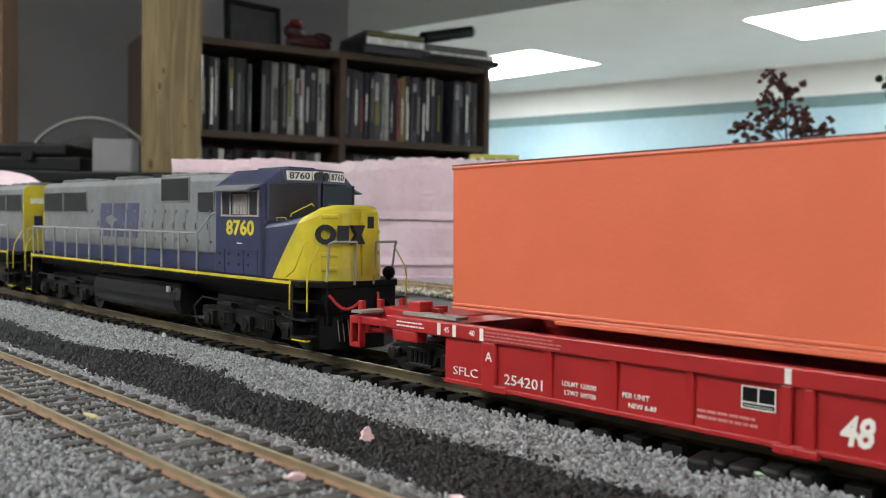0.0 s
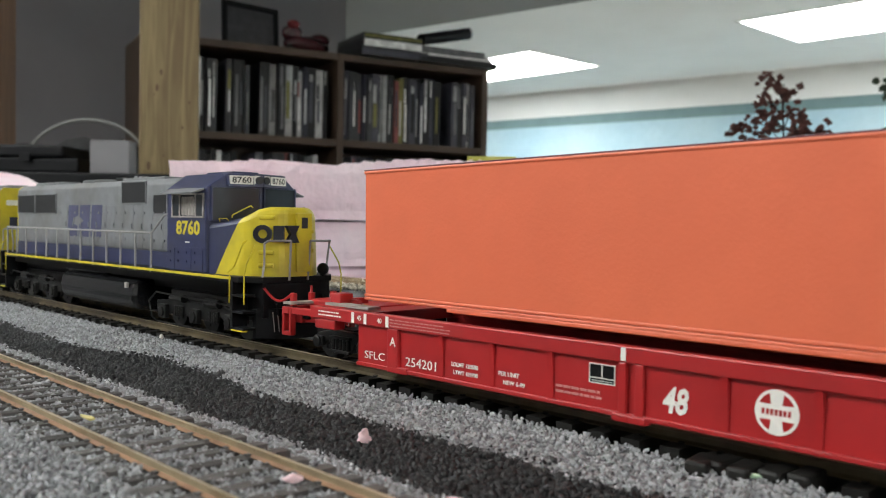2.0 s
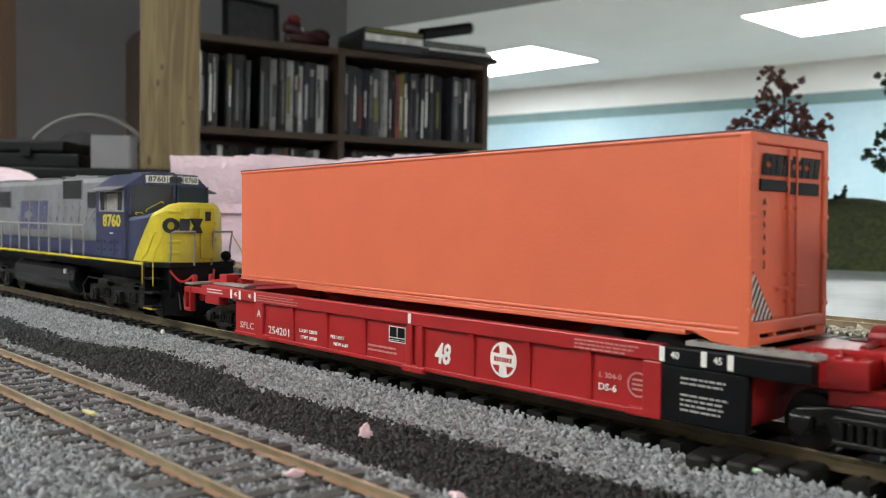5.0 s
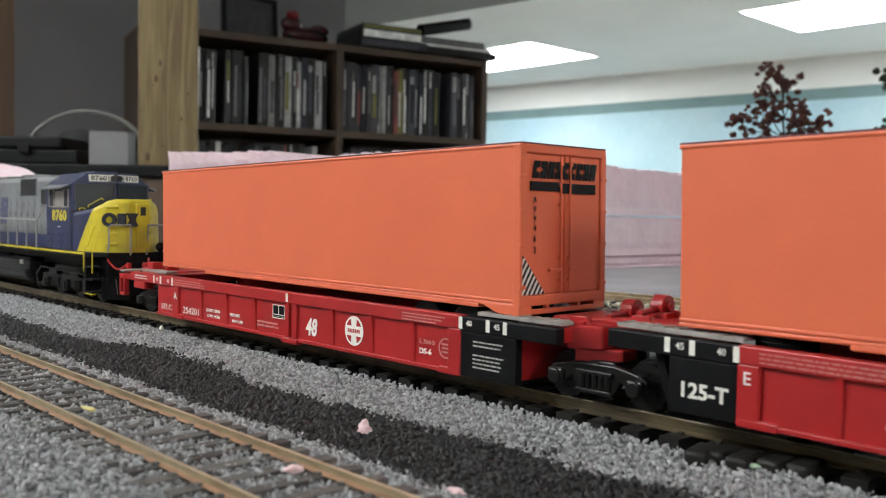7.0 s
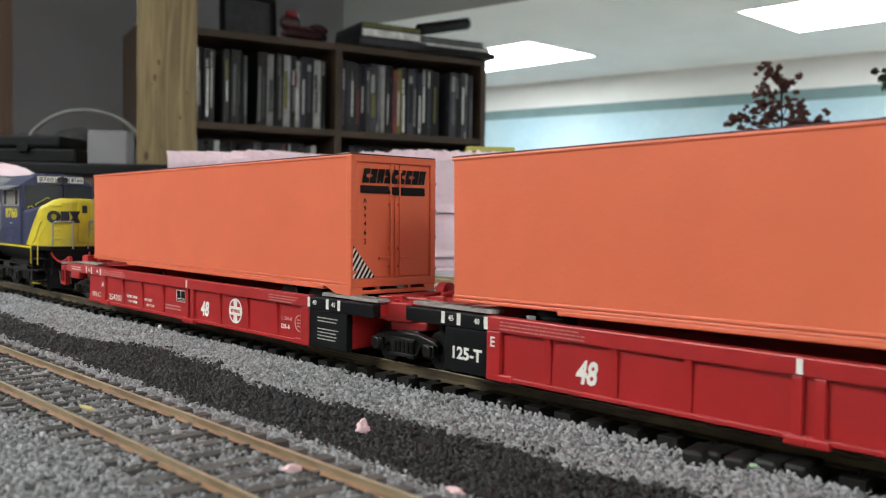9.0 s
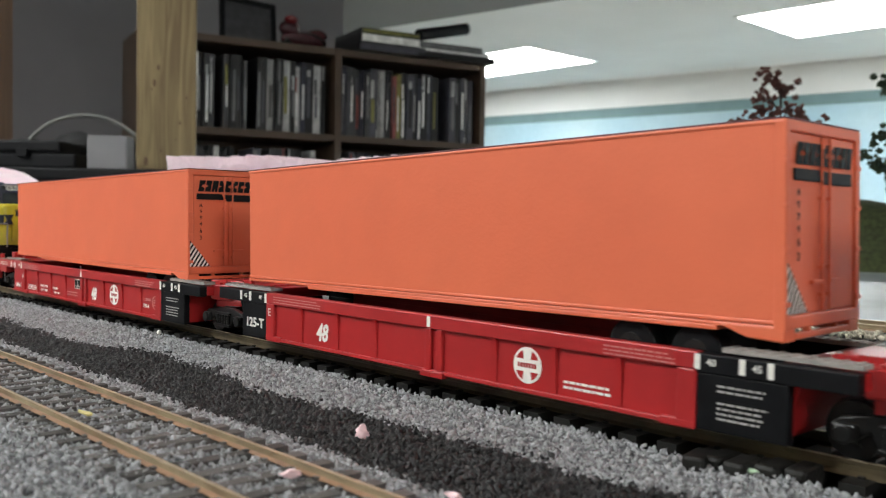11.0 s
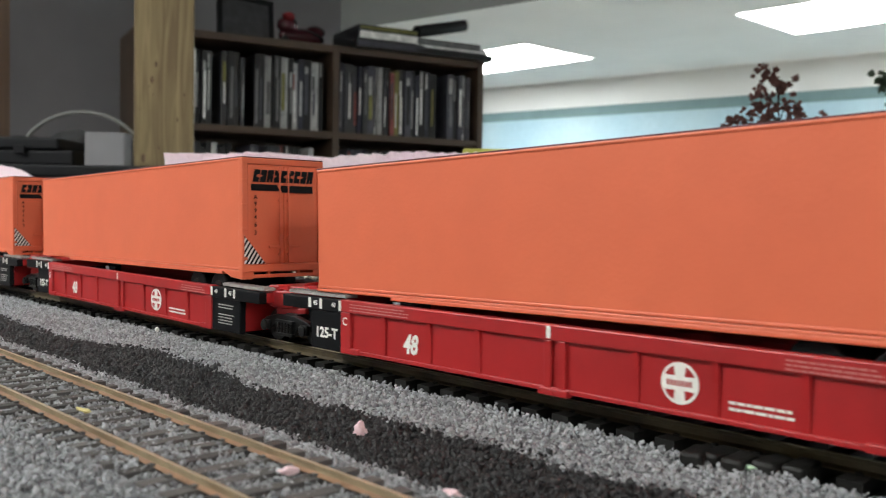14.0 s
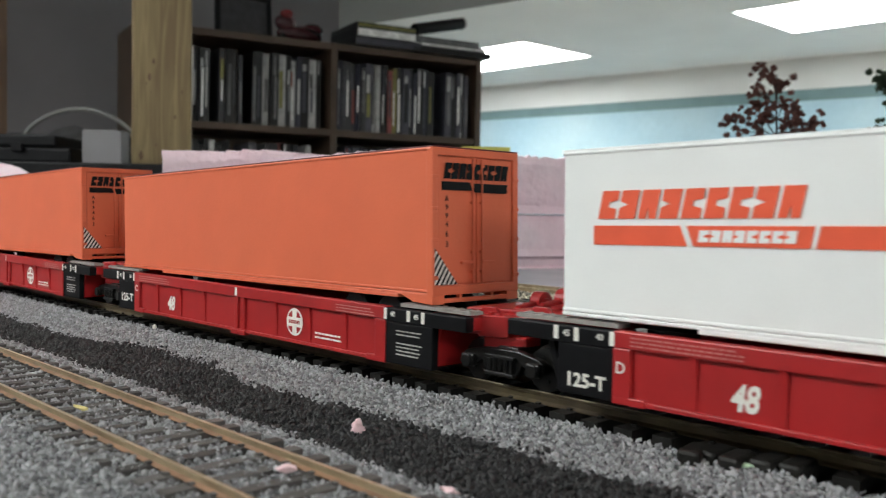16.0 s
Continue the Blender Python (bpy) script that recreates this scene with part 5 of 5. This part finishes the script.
def nose(c):
    half = [(85.5, 16.4), (96, 15.5), (107.5, 13.2), (116, 5.2), (116, 0.0)]
    plan = [(x, -y) for x, y in half] + [(x, y) for x, y in half[-2::-1]]
    for _ in range(2):                   # rounded corners
        plan = [plan[0]] + [(a[0] * u + b[0] * (1 - u), a[1] * u + b[1] * (1 - u)) for a, b in zip(plan, plan[1:]) for u in (0.8, 0.2)] + [plan[-1]]

    def crest(y):
        return 42.6 - 0.82 * max(0.0, abs(y) - 9.6)

    def solid():
        """Upright skin, a rounded brow, then a roof that joins both sides."""
        bm = bmesh.new()
        rows = []
        for u, inset in ((0, 0), (0.55, 0), (0.90, 0.0), (0.955, 0.35), (0.985, 1.0), (1.0, 2.0)):
            rows.append([bm.verts.new(((x - 1.4 * u * max(0.0, min(1.0, (x - 96) / 12)) - inset * max(0.0, (x - 98) / 18)) * MM,
                                       (y - inset * y / 16.4) * MM, (21.1 + (crest(y) - 21.1) * u) * MM)) for x, y in plan])
        n = len(plan)
        for a, b in zip(rows, rows[1:]):
            for q in range(n - 1):
                bm.faces.new((a[q], a[q + 1], b[q + 1], b[q]))
            bm.faces.new((a[n - 1], a[0], b[0], b[n - 1]))
        for top in (rows[0], rows[-1]):
            for q in range(n // 2 - 1):
                bm.faces.new((top[q], top[q + 1], top[n - 2 - q], top[n - 1 - q]))
            if n % 2:
                bm.faces.new((top[n // 2 - 1], top[n // 2], top[n // 2 + 1]))
        return bm
    cut = dict(plane_co=Vector((0.0925, 0, 0.0211)), plane_no=Vector((1.0, 0, -0.64)).normalized())
    for keep, m, nm, lab in (("outer", LYELLOW, "nose", "bright yellow nose"), ("inner", LBLUE, "nose_side", "dark blue rear part of the nose")):
        bm = solid()
        bmesh.ops.bisect_plane(bm, geom=bm.verts[:] + bm.edges[:] + bm.faces[:], dist=1e-7, clear_inner=keep == "outer", clear_outer=keep == "inner", **cut)
        bmesh.ops.holes_fill(bm, edges=[e for e in bm.edges if e.is_boundary], sides=0)
        n = part(nm, bm, m, c, lab)
        if keep == "outer":
            body = n
    for z in (28.5, 34.5):
        block("door_hinge", (115.4, 116.7, 4.2, 4.9, z, z + 1.2), LYELLOW, body, bevel=0.1)
    # nose door, window, steps
    block("nose_door", (115.2, 116.5, -1.2, 4.4, 22.5, 40.8), LYELLOW, body, bevel=0.25)
    block("door_window", (116.2, 116.6, 0.4, 2.8, 36.0, 39.5), GRILL, body, bevel=0.2)
    facet = pose(0.1075, -0.0132, 0, 0, 0, 43.3)      # along the angled face, outward is -y

    def plate(bm, u0, u1, z0, z1, t0, t1):
        m = facet @ pose((u0 + u1) / 2 * MM, (t0 + t1) / 2 * MM, (z0 + z1) / 2 * MM)
        bmesh.ops.create_cube(bm, size=1.0, matrix=m @ Matrix.Diagonal(((u1 - u0) * MM, (t1 - t0) * MM, (z1 - z0) * MM, 1)))
    for z in (23.8, 27.8, 38.6):
        bm = bmesh.new()
        plate(bm, 3.2, 8.2, z, z + 1.3, -0.45 + (z - 21) * 0.045, 0.9 + (z - 21) * 0.045)
        part("nose_step", bm, LYELLOW, body, bevel=0.35)
    # brand mark across the angled and the front face: plain dark blocks
    mark = mat("black_blue_lettering", (0.012, 0.013, 0.022), 0.5, spread=0.2, scale=300)
    bm = bmesh.new()
    turn = [(math.cos(k * math.tau / 14), math.sin(k * math.tau / 14)) for k in range(14)]
    for (ca, sa), (cb, sb) in zip(turn, turn[1:] + turn[:1]):
        quad = [bm.verts.new(facet @ Vector(((4.6 + u * r) * MM, y * MM, (34.2 + v * r * 0.95) * MM))) for y in (-0.35, 0.9) for u, v, r in ((ca, sa, 3.0), (cb, sb, 3.0), (cb, sb, 1.5), (ca, sa, 1.5))]
        for f in ((0, 1, 2, 3), (7, 6, 5, 4), (0, 4, 5, 1), (2, 6, 7, 3)):
            bm.faces.new([quad[q] for q in f])
    bmesh.ops.remove_doubles(bm, verts=bm.verts, dist=1e-6)
    part("emblem", bm, mark, body, "dark brand mark of plain shapes")
    bm = bmesh.new()
    plate(bm, 8.0, 11.2, 31.8, 36.8, -0.2, 1.2)
    part("emblem", bm, mark, body)
    bm = bmesh.new()
    prism(bm, [(-4.9, 31.6), (-0.4, 31.6), (-1.8, 34.2), (-0.4, 36.9), (-4.9, 36.9), (-3.4, 34.2)], "x", 115.0, 116.75)
    part("emblem", bm, mark, body)
    for pts in ([(94, -15.2, 37.8), (94, -15.6, 38.7), (97.5, -14.8, 38.8), (97.5, -14.2, 38.2)], [(98.6, -13.6, 39.0), (98.8, -13.6, 39.9), (104.5, -10.4, 42.9), (104.8, -9.8, 42.2)],
                [(93, 14, 39), (93, 14, 41), (101, 12, 43.0), (101, 12, 41)]):
        bm = bmesh.new()
        wire(bm, pts, 0.17)
        part("grab_iron", bm, LYELLOW, body)
    bm = bmesh.new()
    wire(bm, [(100.5, -16.2, 22), (103.5, -15.6, 24), (107.0, -14.6, 31.5), (107, -13.4, 32)], 0.3)
    part("grab_iron", bm, LYELLOW, body)


def running_gear(c):
    # pilots with steps at both ends
    for sx in (-1, 1):
        bm = bmesh.new()
        a, b = sorted((sx * 106, sx * 115.2))
        box(bm, a, b, -12.4, 12.4, 8.5, 19.4)
        part("pilot", bm, BLACK, c, bevel=0.4)
        for s in (-1, 1):
            bm = bmesh.new()
            a, b = sorted((sx * 105.2, sx * 106.4))
            ybox(bm, a, b, s, 12.5, 17.8, 4.6, 20)
            for z in (5, 10, 15):
                a2, b2 = sorted((sx * 105.2, sx * 113))
                ybox(bm, a2, b2, s, 13.4, 17.9, z, z + 0.7)
            part("step_well", bm, BLACK, c, bevel=0.15)
            bm = bmesh.new()
            for x in (105.0, 113.6):
                wire(bm, [(sx * x, s * 18.0, 13.0), (sx * x, s * 18.0, 21.4)] + ([(sx * 113.4, s * 17.2, 25), (sx * 112.6, s * 13.6, 31)] if x > 110 else []), 0.24)
            part("step_edge", bm, LYELLOW, c, "yellow step handrail")
            block("step_tread", (min(sx * 106, sx * 113), max(sx * 106, sx * 113), *sorted((s * 16.4, s * 18.0)), 4.55, 4.95), LYELLOW, c)
        bm = bmesh.new()
        prism(bm, [(sx * 113, -13.5), (sx * 119, -5), (sx * 119, 5), (sx * 113, 13.5), (sx * 111, 13.5), (sx * 111, -13.5)], "z", 2.2, 11.5)
        part("snow_plow", bm, BLACK, c, bevel=0.3)
        bm = bmesh.new()
        for k in range(4):
            wire(bm, [(sx * (118.6 - 0.75 * k), -6.0 - k * 1.2, 10.5), (sx * (119.0 - 0.75 * k), -5.5 - k * 1.2, 4.5)], 0.16)
        part("plow_slots", bm, DECK, c)
        bm = bmesh.new()
        box(bm, min(sx * 116, sx * 123), max(sx * 116, sx * 123), -1.6, 1.6, 9, 11.6)
        box(bm, min(sx * 122, sx * 125.5), max(sx * 122, sx * 125.5), -2.6, 2.2, 8.6, 12.2)
        part("coupler", bm, BLACK, c, bevel=0.3)
        bm = bmesh.new()
        for y in (-9, -6, 6, 9):
            wire(bm, [(sx * 115.2, y, 15), (sx * 117.4, y, 13), (sx * 117.4, y + 0.8, 9.5)], 0.4)
        part("air_hose", bm, BLACK, c)
        tr = tagged(new("power_truck"), "black six-wheel power truck")
        tr.parent = c
        for s in (-1, 1):
            bm = bmesh.new()
            m0 = sx * 76
            prism(bm, [(m0 - 30, 6.0), (m0 - 30, 9.4), (m0 - 20, 10.2), (m0 - 14, 12.4), (m0 - 8, 10.4), (m0 + 8, 10.4), (m0 + 14, 12.4), (m0 + 20, 10.2), (m0 + 30, 9.4), (m0 + 30, 6.0), (m0 + 19, 5.2), (m0 + 14, 7.4), (m0 + 6, 5.0), (m0 - 6, 5.0), (m0 - 14, 7.4), (m0 - 19, 5.2)],
                  "y", *sorted((s * 11.4, s * 13.4)))
            f = part("side_frame", bm, TRUCKBLACK, tr, bevel=0.4)
            bm = bmesh.new()
            for dx in (-23, 0, 23):
                ybox(bm, m0 + dx - 2.6, m0 + dx + 2.6, s, 13.2, 15.0, 3.6, 8.4)
                rod(bm, (m0 + dx, s * 14.6, 5.8), (m0 + dx, s * 15.6, 5.8), 1.9, 14)
            part("axle_box", bm, TRUCKBLACK, f, bevel=0.3)
            bm = bmesh.new()
            for dx in (-12, 12):
                rod(bm, (m0 + dx - 4.5, s * 14.2, 11.2), (m0 + dx + 4.5, s * 14.2, 11.2), 1.4, 12)
                for k in range(4):
                    rod(bm, (m0 + dx - 2.2 + k * 1.5, s * 13.8, 5.0), (m0 + dx - 2.2 + k * 1.5, s * 13.8, 8.6), 0.6, 8)
            part("brake_cylinder", bm, TRUCKBLACK, f, bevel=0.15)
            bm = bmesh.new()
            wire(bm, [(m0 - 32, s * 15.4, 9.0), (m0 - 26, s * 15.6, 12.6), (m0 - 4, s * 15.6, 12.2), (m0 + 28, s * 15.6, 11.6)], 0.3)
            wire(bm, [(m0 - 32, s * 15.4, 9.0), (m0 - 30, s * 15.4, 4.0), (m0 - 26, s * 15.4, 2.4), (m0 + 26, s * 15.4, 2.4)], 0.25)
            part("brake_pipe", bm, TRUCKBLACK, f)
        block("bolster", (sx * 76 - 28, sx * 76 + 28, -9, 9, 6.5, 13.4), TRUCKBLACK, tr, bevel=0.5)
        for dx in (-23, 0, 23):
            WHEELS_OF_LOCO.append((sx * 76 + dx, wheelset(tr, sx * 76 + dx, 5.8, 5.8)))


WHEELS_OF_LOCO = []


def handrails(c):
    rail = mat("grey_handrail_plastic", (0.30, 0.29, 0.28), 0.55, spread=0.1, scale=400)
    for s in (-1, 1):
        y = s * 17.4
        h = None
        bm = bmesh.new()
        wire(bm, [(-104, y, 33.4), (50, y, 33.4), (55.5, s * 15.5, 39.5), (60, s * 15.5, 40.5)], 0.36)
        top = part("handrail", bm, rail, c, "thin grey handrail")
        for k in range(13):
            x = -104 + k * 12.8
            bm = bmesh.new()
            wire(bm, [(x, y, 19.6), (x, y, 33.4)], 0.42)
            ball(bm, (x, y, 33.4), 0.55, 1)
            part("stanchion", bm, rail, top)
        for sx in (-1, 1):
            bm = bmesh.new()
            wire(bm, [(sx * 115.8, s * 3.4, 20), (sx * 116.8, s * 3.6, 32.2), (sx * 116.4, s * 11.4, 32.2), (sx * 115.2, s * 12.0, 31.4), (sx * 114.4, s * 11.6, 25), (sx * 114.2, s * 12.2, 19.5)], 0.36)
            part("end_handrail", bm, rail, c)
    bm = bmesh.new()
    ball(bm, (115.2, 9.6, 23.2), 1.9, 3)
    rod(bm, (115, 9.6, 21), (115, 9.6, 23), 0.8)
    part("bell", bm, BLACK, c, smooth=True)


# ---- when and how far everything rolls: the first well car's middle along the line, in metres ----
ROLL = [(0, 0.1336), (0.5, 0.1261), (1, 0.1183), (1.5, 0.1104), (2, 0.1018), (2.5, 0.0928), (3, 0.0833), (3.5, 0.0731), (4, 0.0625), (5, 0.0398), (5.75, 0.0214),
        (6.5, 0.0013), (7, -0.0125), (7.5, -0.0264), (8, -0.0409), (8.5, -0.0561), (9, -0.0712), (9.5, -0.0885), (10, -0.1095), (10.5, -0.1338), (11, -0.1598),
        (11.5, -0.1870), (12, -0.2147), (12.5, -0.2414), (13, -0.2702), (13.5, -0.3000), (14, -0.3304), (14.5, -0.3602), (15, -0.3880), (15.5, -0.4193), (16, -0.4515)]


def along(t):
    """The way rolled at t, smooth between the rows."""
    k = max(0, min(len(ROLL) - 2, sum(1 for r in ROLL if r[0] <= t) - 1))
    def tan(i):
        a, b = ROLL[max(0, i - 1)], ROLL[min(len(ROLL) - 1, i + 1)]
        return (b[1] - a[1]) / (b[0] - a[0])
    (t0, s0), (t1, s1) = ROLL[k], ROLL[k + 1]
    h = t1 - t0
    u = (t - t0) / h
    return (2 * u ** 3 - 3 * u * u + 1) * s0 + (u ** 3 - 2 * u * u + u) * h * tan(k) + (3 * u * u - 2 * u ** 3) * s1 + (u ** 3 - u * u) * h * tan(k + 1)


LEAN = math.degrees(math.atan(SLOPE))
# small nods of each unit on the uneven line: seconds, lift in mm, tilt in degrees
NODS = {"A": [(0, -0.73, 0.28), (3.5, -0.36, 0.18), (7, -0.5, -0.04), (9, -0.8, 0), (16, -0.8, 0)],
        "E": [(0, 0, -0.6), (7, -0.1, -0.6), (9, 0, -0.05), (13, -0.65, -0.29), (16, -0.6, -0.2)],
        "C": [(0, 0.5, 0.7), (13, 0.5, 0.69), (14.5, 0.3, 0.26), (16, -0.8, 0.0)],
        "D": [(0, 0.6, 0.1), (16, 0.6, 0.1)], "": [(0, 0, 0), (16, 0, 0)]}


def nod(letter, t):
    n = NODS[letter]
    return [float(np.interp(t, [q[0] for q in n], [q[k] for q in n])) for k in (1, 2)]


def on_line(offset_mm, t, letter="", turn=0.0):
    x = along(t) + offset_mm * MM
    dz, tilt = nod(letter, t)
    return pose(x, 0, SLOPE * x + dz * MM, 0, -LEAN - tilt, 0) @ pose(0, 0, 0, 0, 0, turn)


UNITS = [("A", 0.0), ("E", PITCH), ("C", 2 * PITCH), ("D", 3 * PITCH)]
CARS, TRAILERS, TRUCKS = [], [], []
for letter, off in UNITS:
    CARS.append((well_car(letter, letter == "A"), off, letter))
paint_orange = trailer(ORANGE, "orange box trailer riding on a well car")
TRAILERS.append((paint_orange, 0.0, "A"))
for letter, off in UNITS[1:3]:
    TRAILERS.append((copy_thing(paint_orange, pose(0, 0, 0)), off, letter))
TRAILERS.append((trailer(WHITE, "white box trailer with orange-red stripe on a well car", True), 3 * PITCH, "D"))
for off in (-96.0, PITCH / 2, 1.5 * PITCH, 2.5 * PITCH, 3.5 * PITCH):
    TRUCKS.append((freight_truck(), off))
LOCO = locomotive()
LOCO_TAIL = copy_thing(LOCO, pose(0, 0, 0))
tagged(LOCO_TAIL, "grey and blue model diesel locomotive coupled back to back")
RIDE = {"A": (-0.0822, 0, 0.0193), "E": (-0.0832, 0, 0.0179), "C": (-0.0835, 0, 0.0176), "D": (-0.0843, 0, 0.0179)}
# trailers shift a little on their cars: seconds, lift in mm
SHIFT = {"A": [(0, 0), (16, 0)], "E": [(0, 0), (8, 0), (11.5, 1.2), (13, 1.2), (16, 0)], "C": [(0, 1.4), (12, 1.4), (13.2, 0), (16, 0)], "D": [(0, 0), (16, 0)]}
CLIMB = {"A": 0.75, "E": 1.6, "C": 1.5, "D": 1.0}
STEP = 1 / 15


def shifted(letter, t):
    q = SHIFT[letter]
    return float(np.interp(t, [a for a, _ in q], [b for _, b in q]))


def motions():
    times = [t for t, _ in ROLL]
    for ob, off, letter in CARS:
        walk(ob, [(t, on_line(off, t, letter)) for t in times])
    for ob, off, letter in TRAILERS:
        walk(ob, [(t, on_line(off, t, letter) @ pose(RIDE[letter][0], 0, RIDE[letter][2] + shifted(letter, t) * MM, 0, -CLIMB[letter], 0)) for t in times])
    for ob, off in TRUCKS:
        walk(ob, [(t, on_line(off, t)) for t in times])
    walk(LOCO, [(t, on_line(-250.0, t)) for t in times])
    tail = [(o.location.x * 1000, o) for o in LOCO_TAIL.children_recursive if o.name.startswith("wheelset")]
    for x, wheel in tail:
        walk(wheel, [(t, pose(x * MM, 0, 5.8 * MM, 0, -math.degrees(along(t) * 1000 / 5.8), 0)) for t in [i * STEP for i in range(int(16 / STEP) + 1)]])
    walk(LOCO_TAIL, [(t, on_line(-494.0, t, "", 180.0)) for t in times])
    ticks = [i * STEP for i in range(int(16 / STEP) + 1)]
    for wheel, x, r in ROLLING:
        walk(wheel, [(t, pose(x * MM, 0, r * MM, 0, math.degrees(along(t) * 1000 / r), 0)) for t in ticks])
    for x, wheel in WHEELS_OF_LOCO:
        walk(wheel, [(t, pose(x * MM, 0, 5.8 * MM, 0, math.degrees(along(t) * 1000 / 5.8), 0)) for t in ticks])


ballast()
motions()
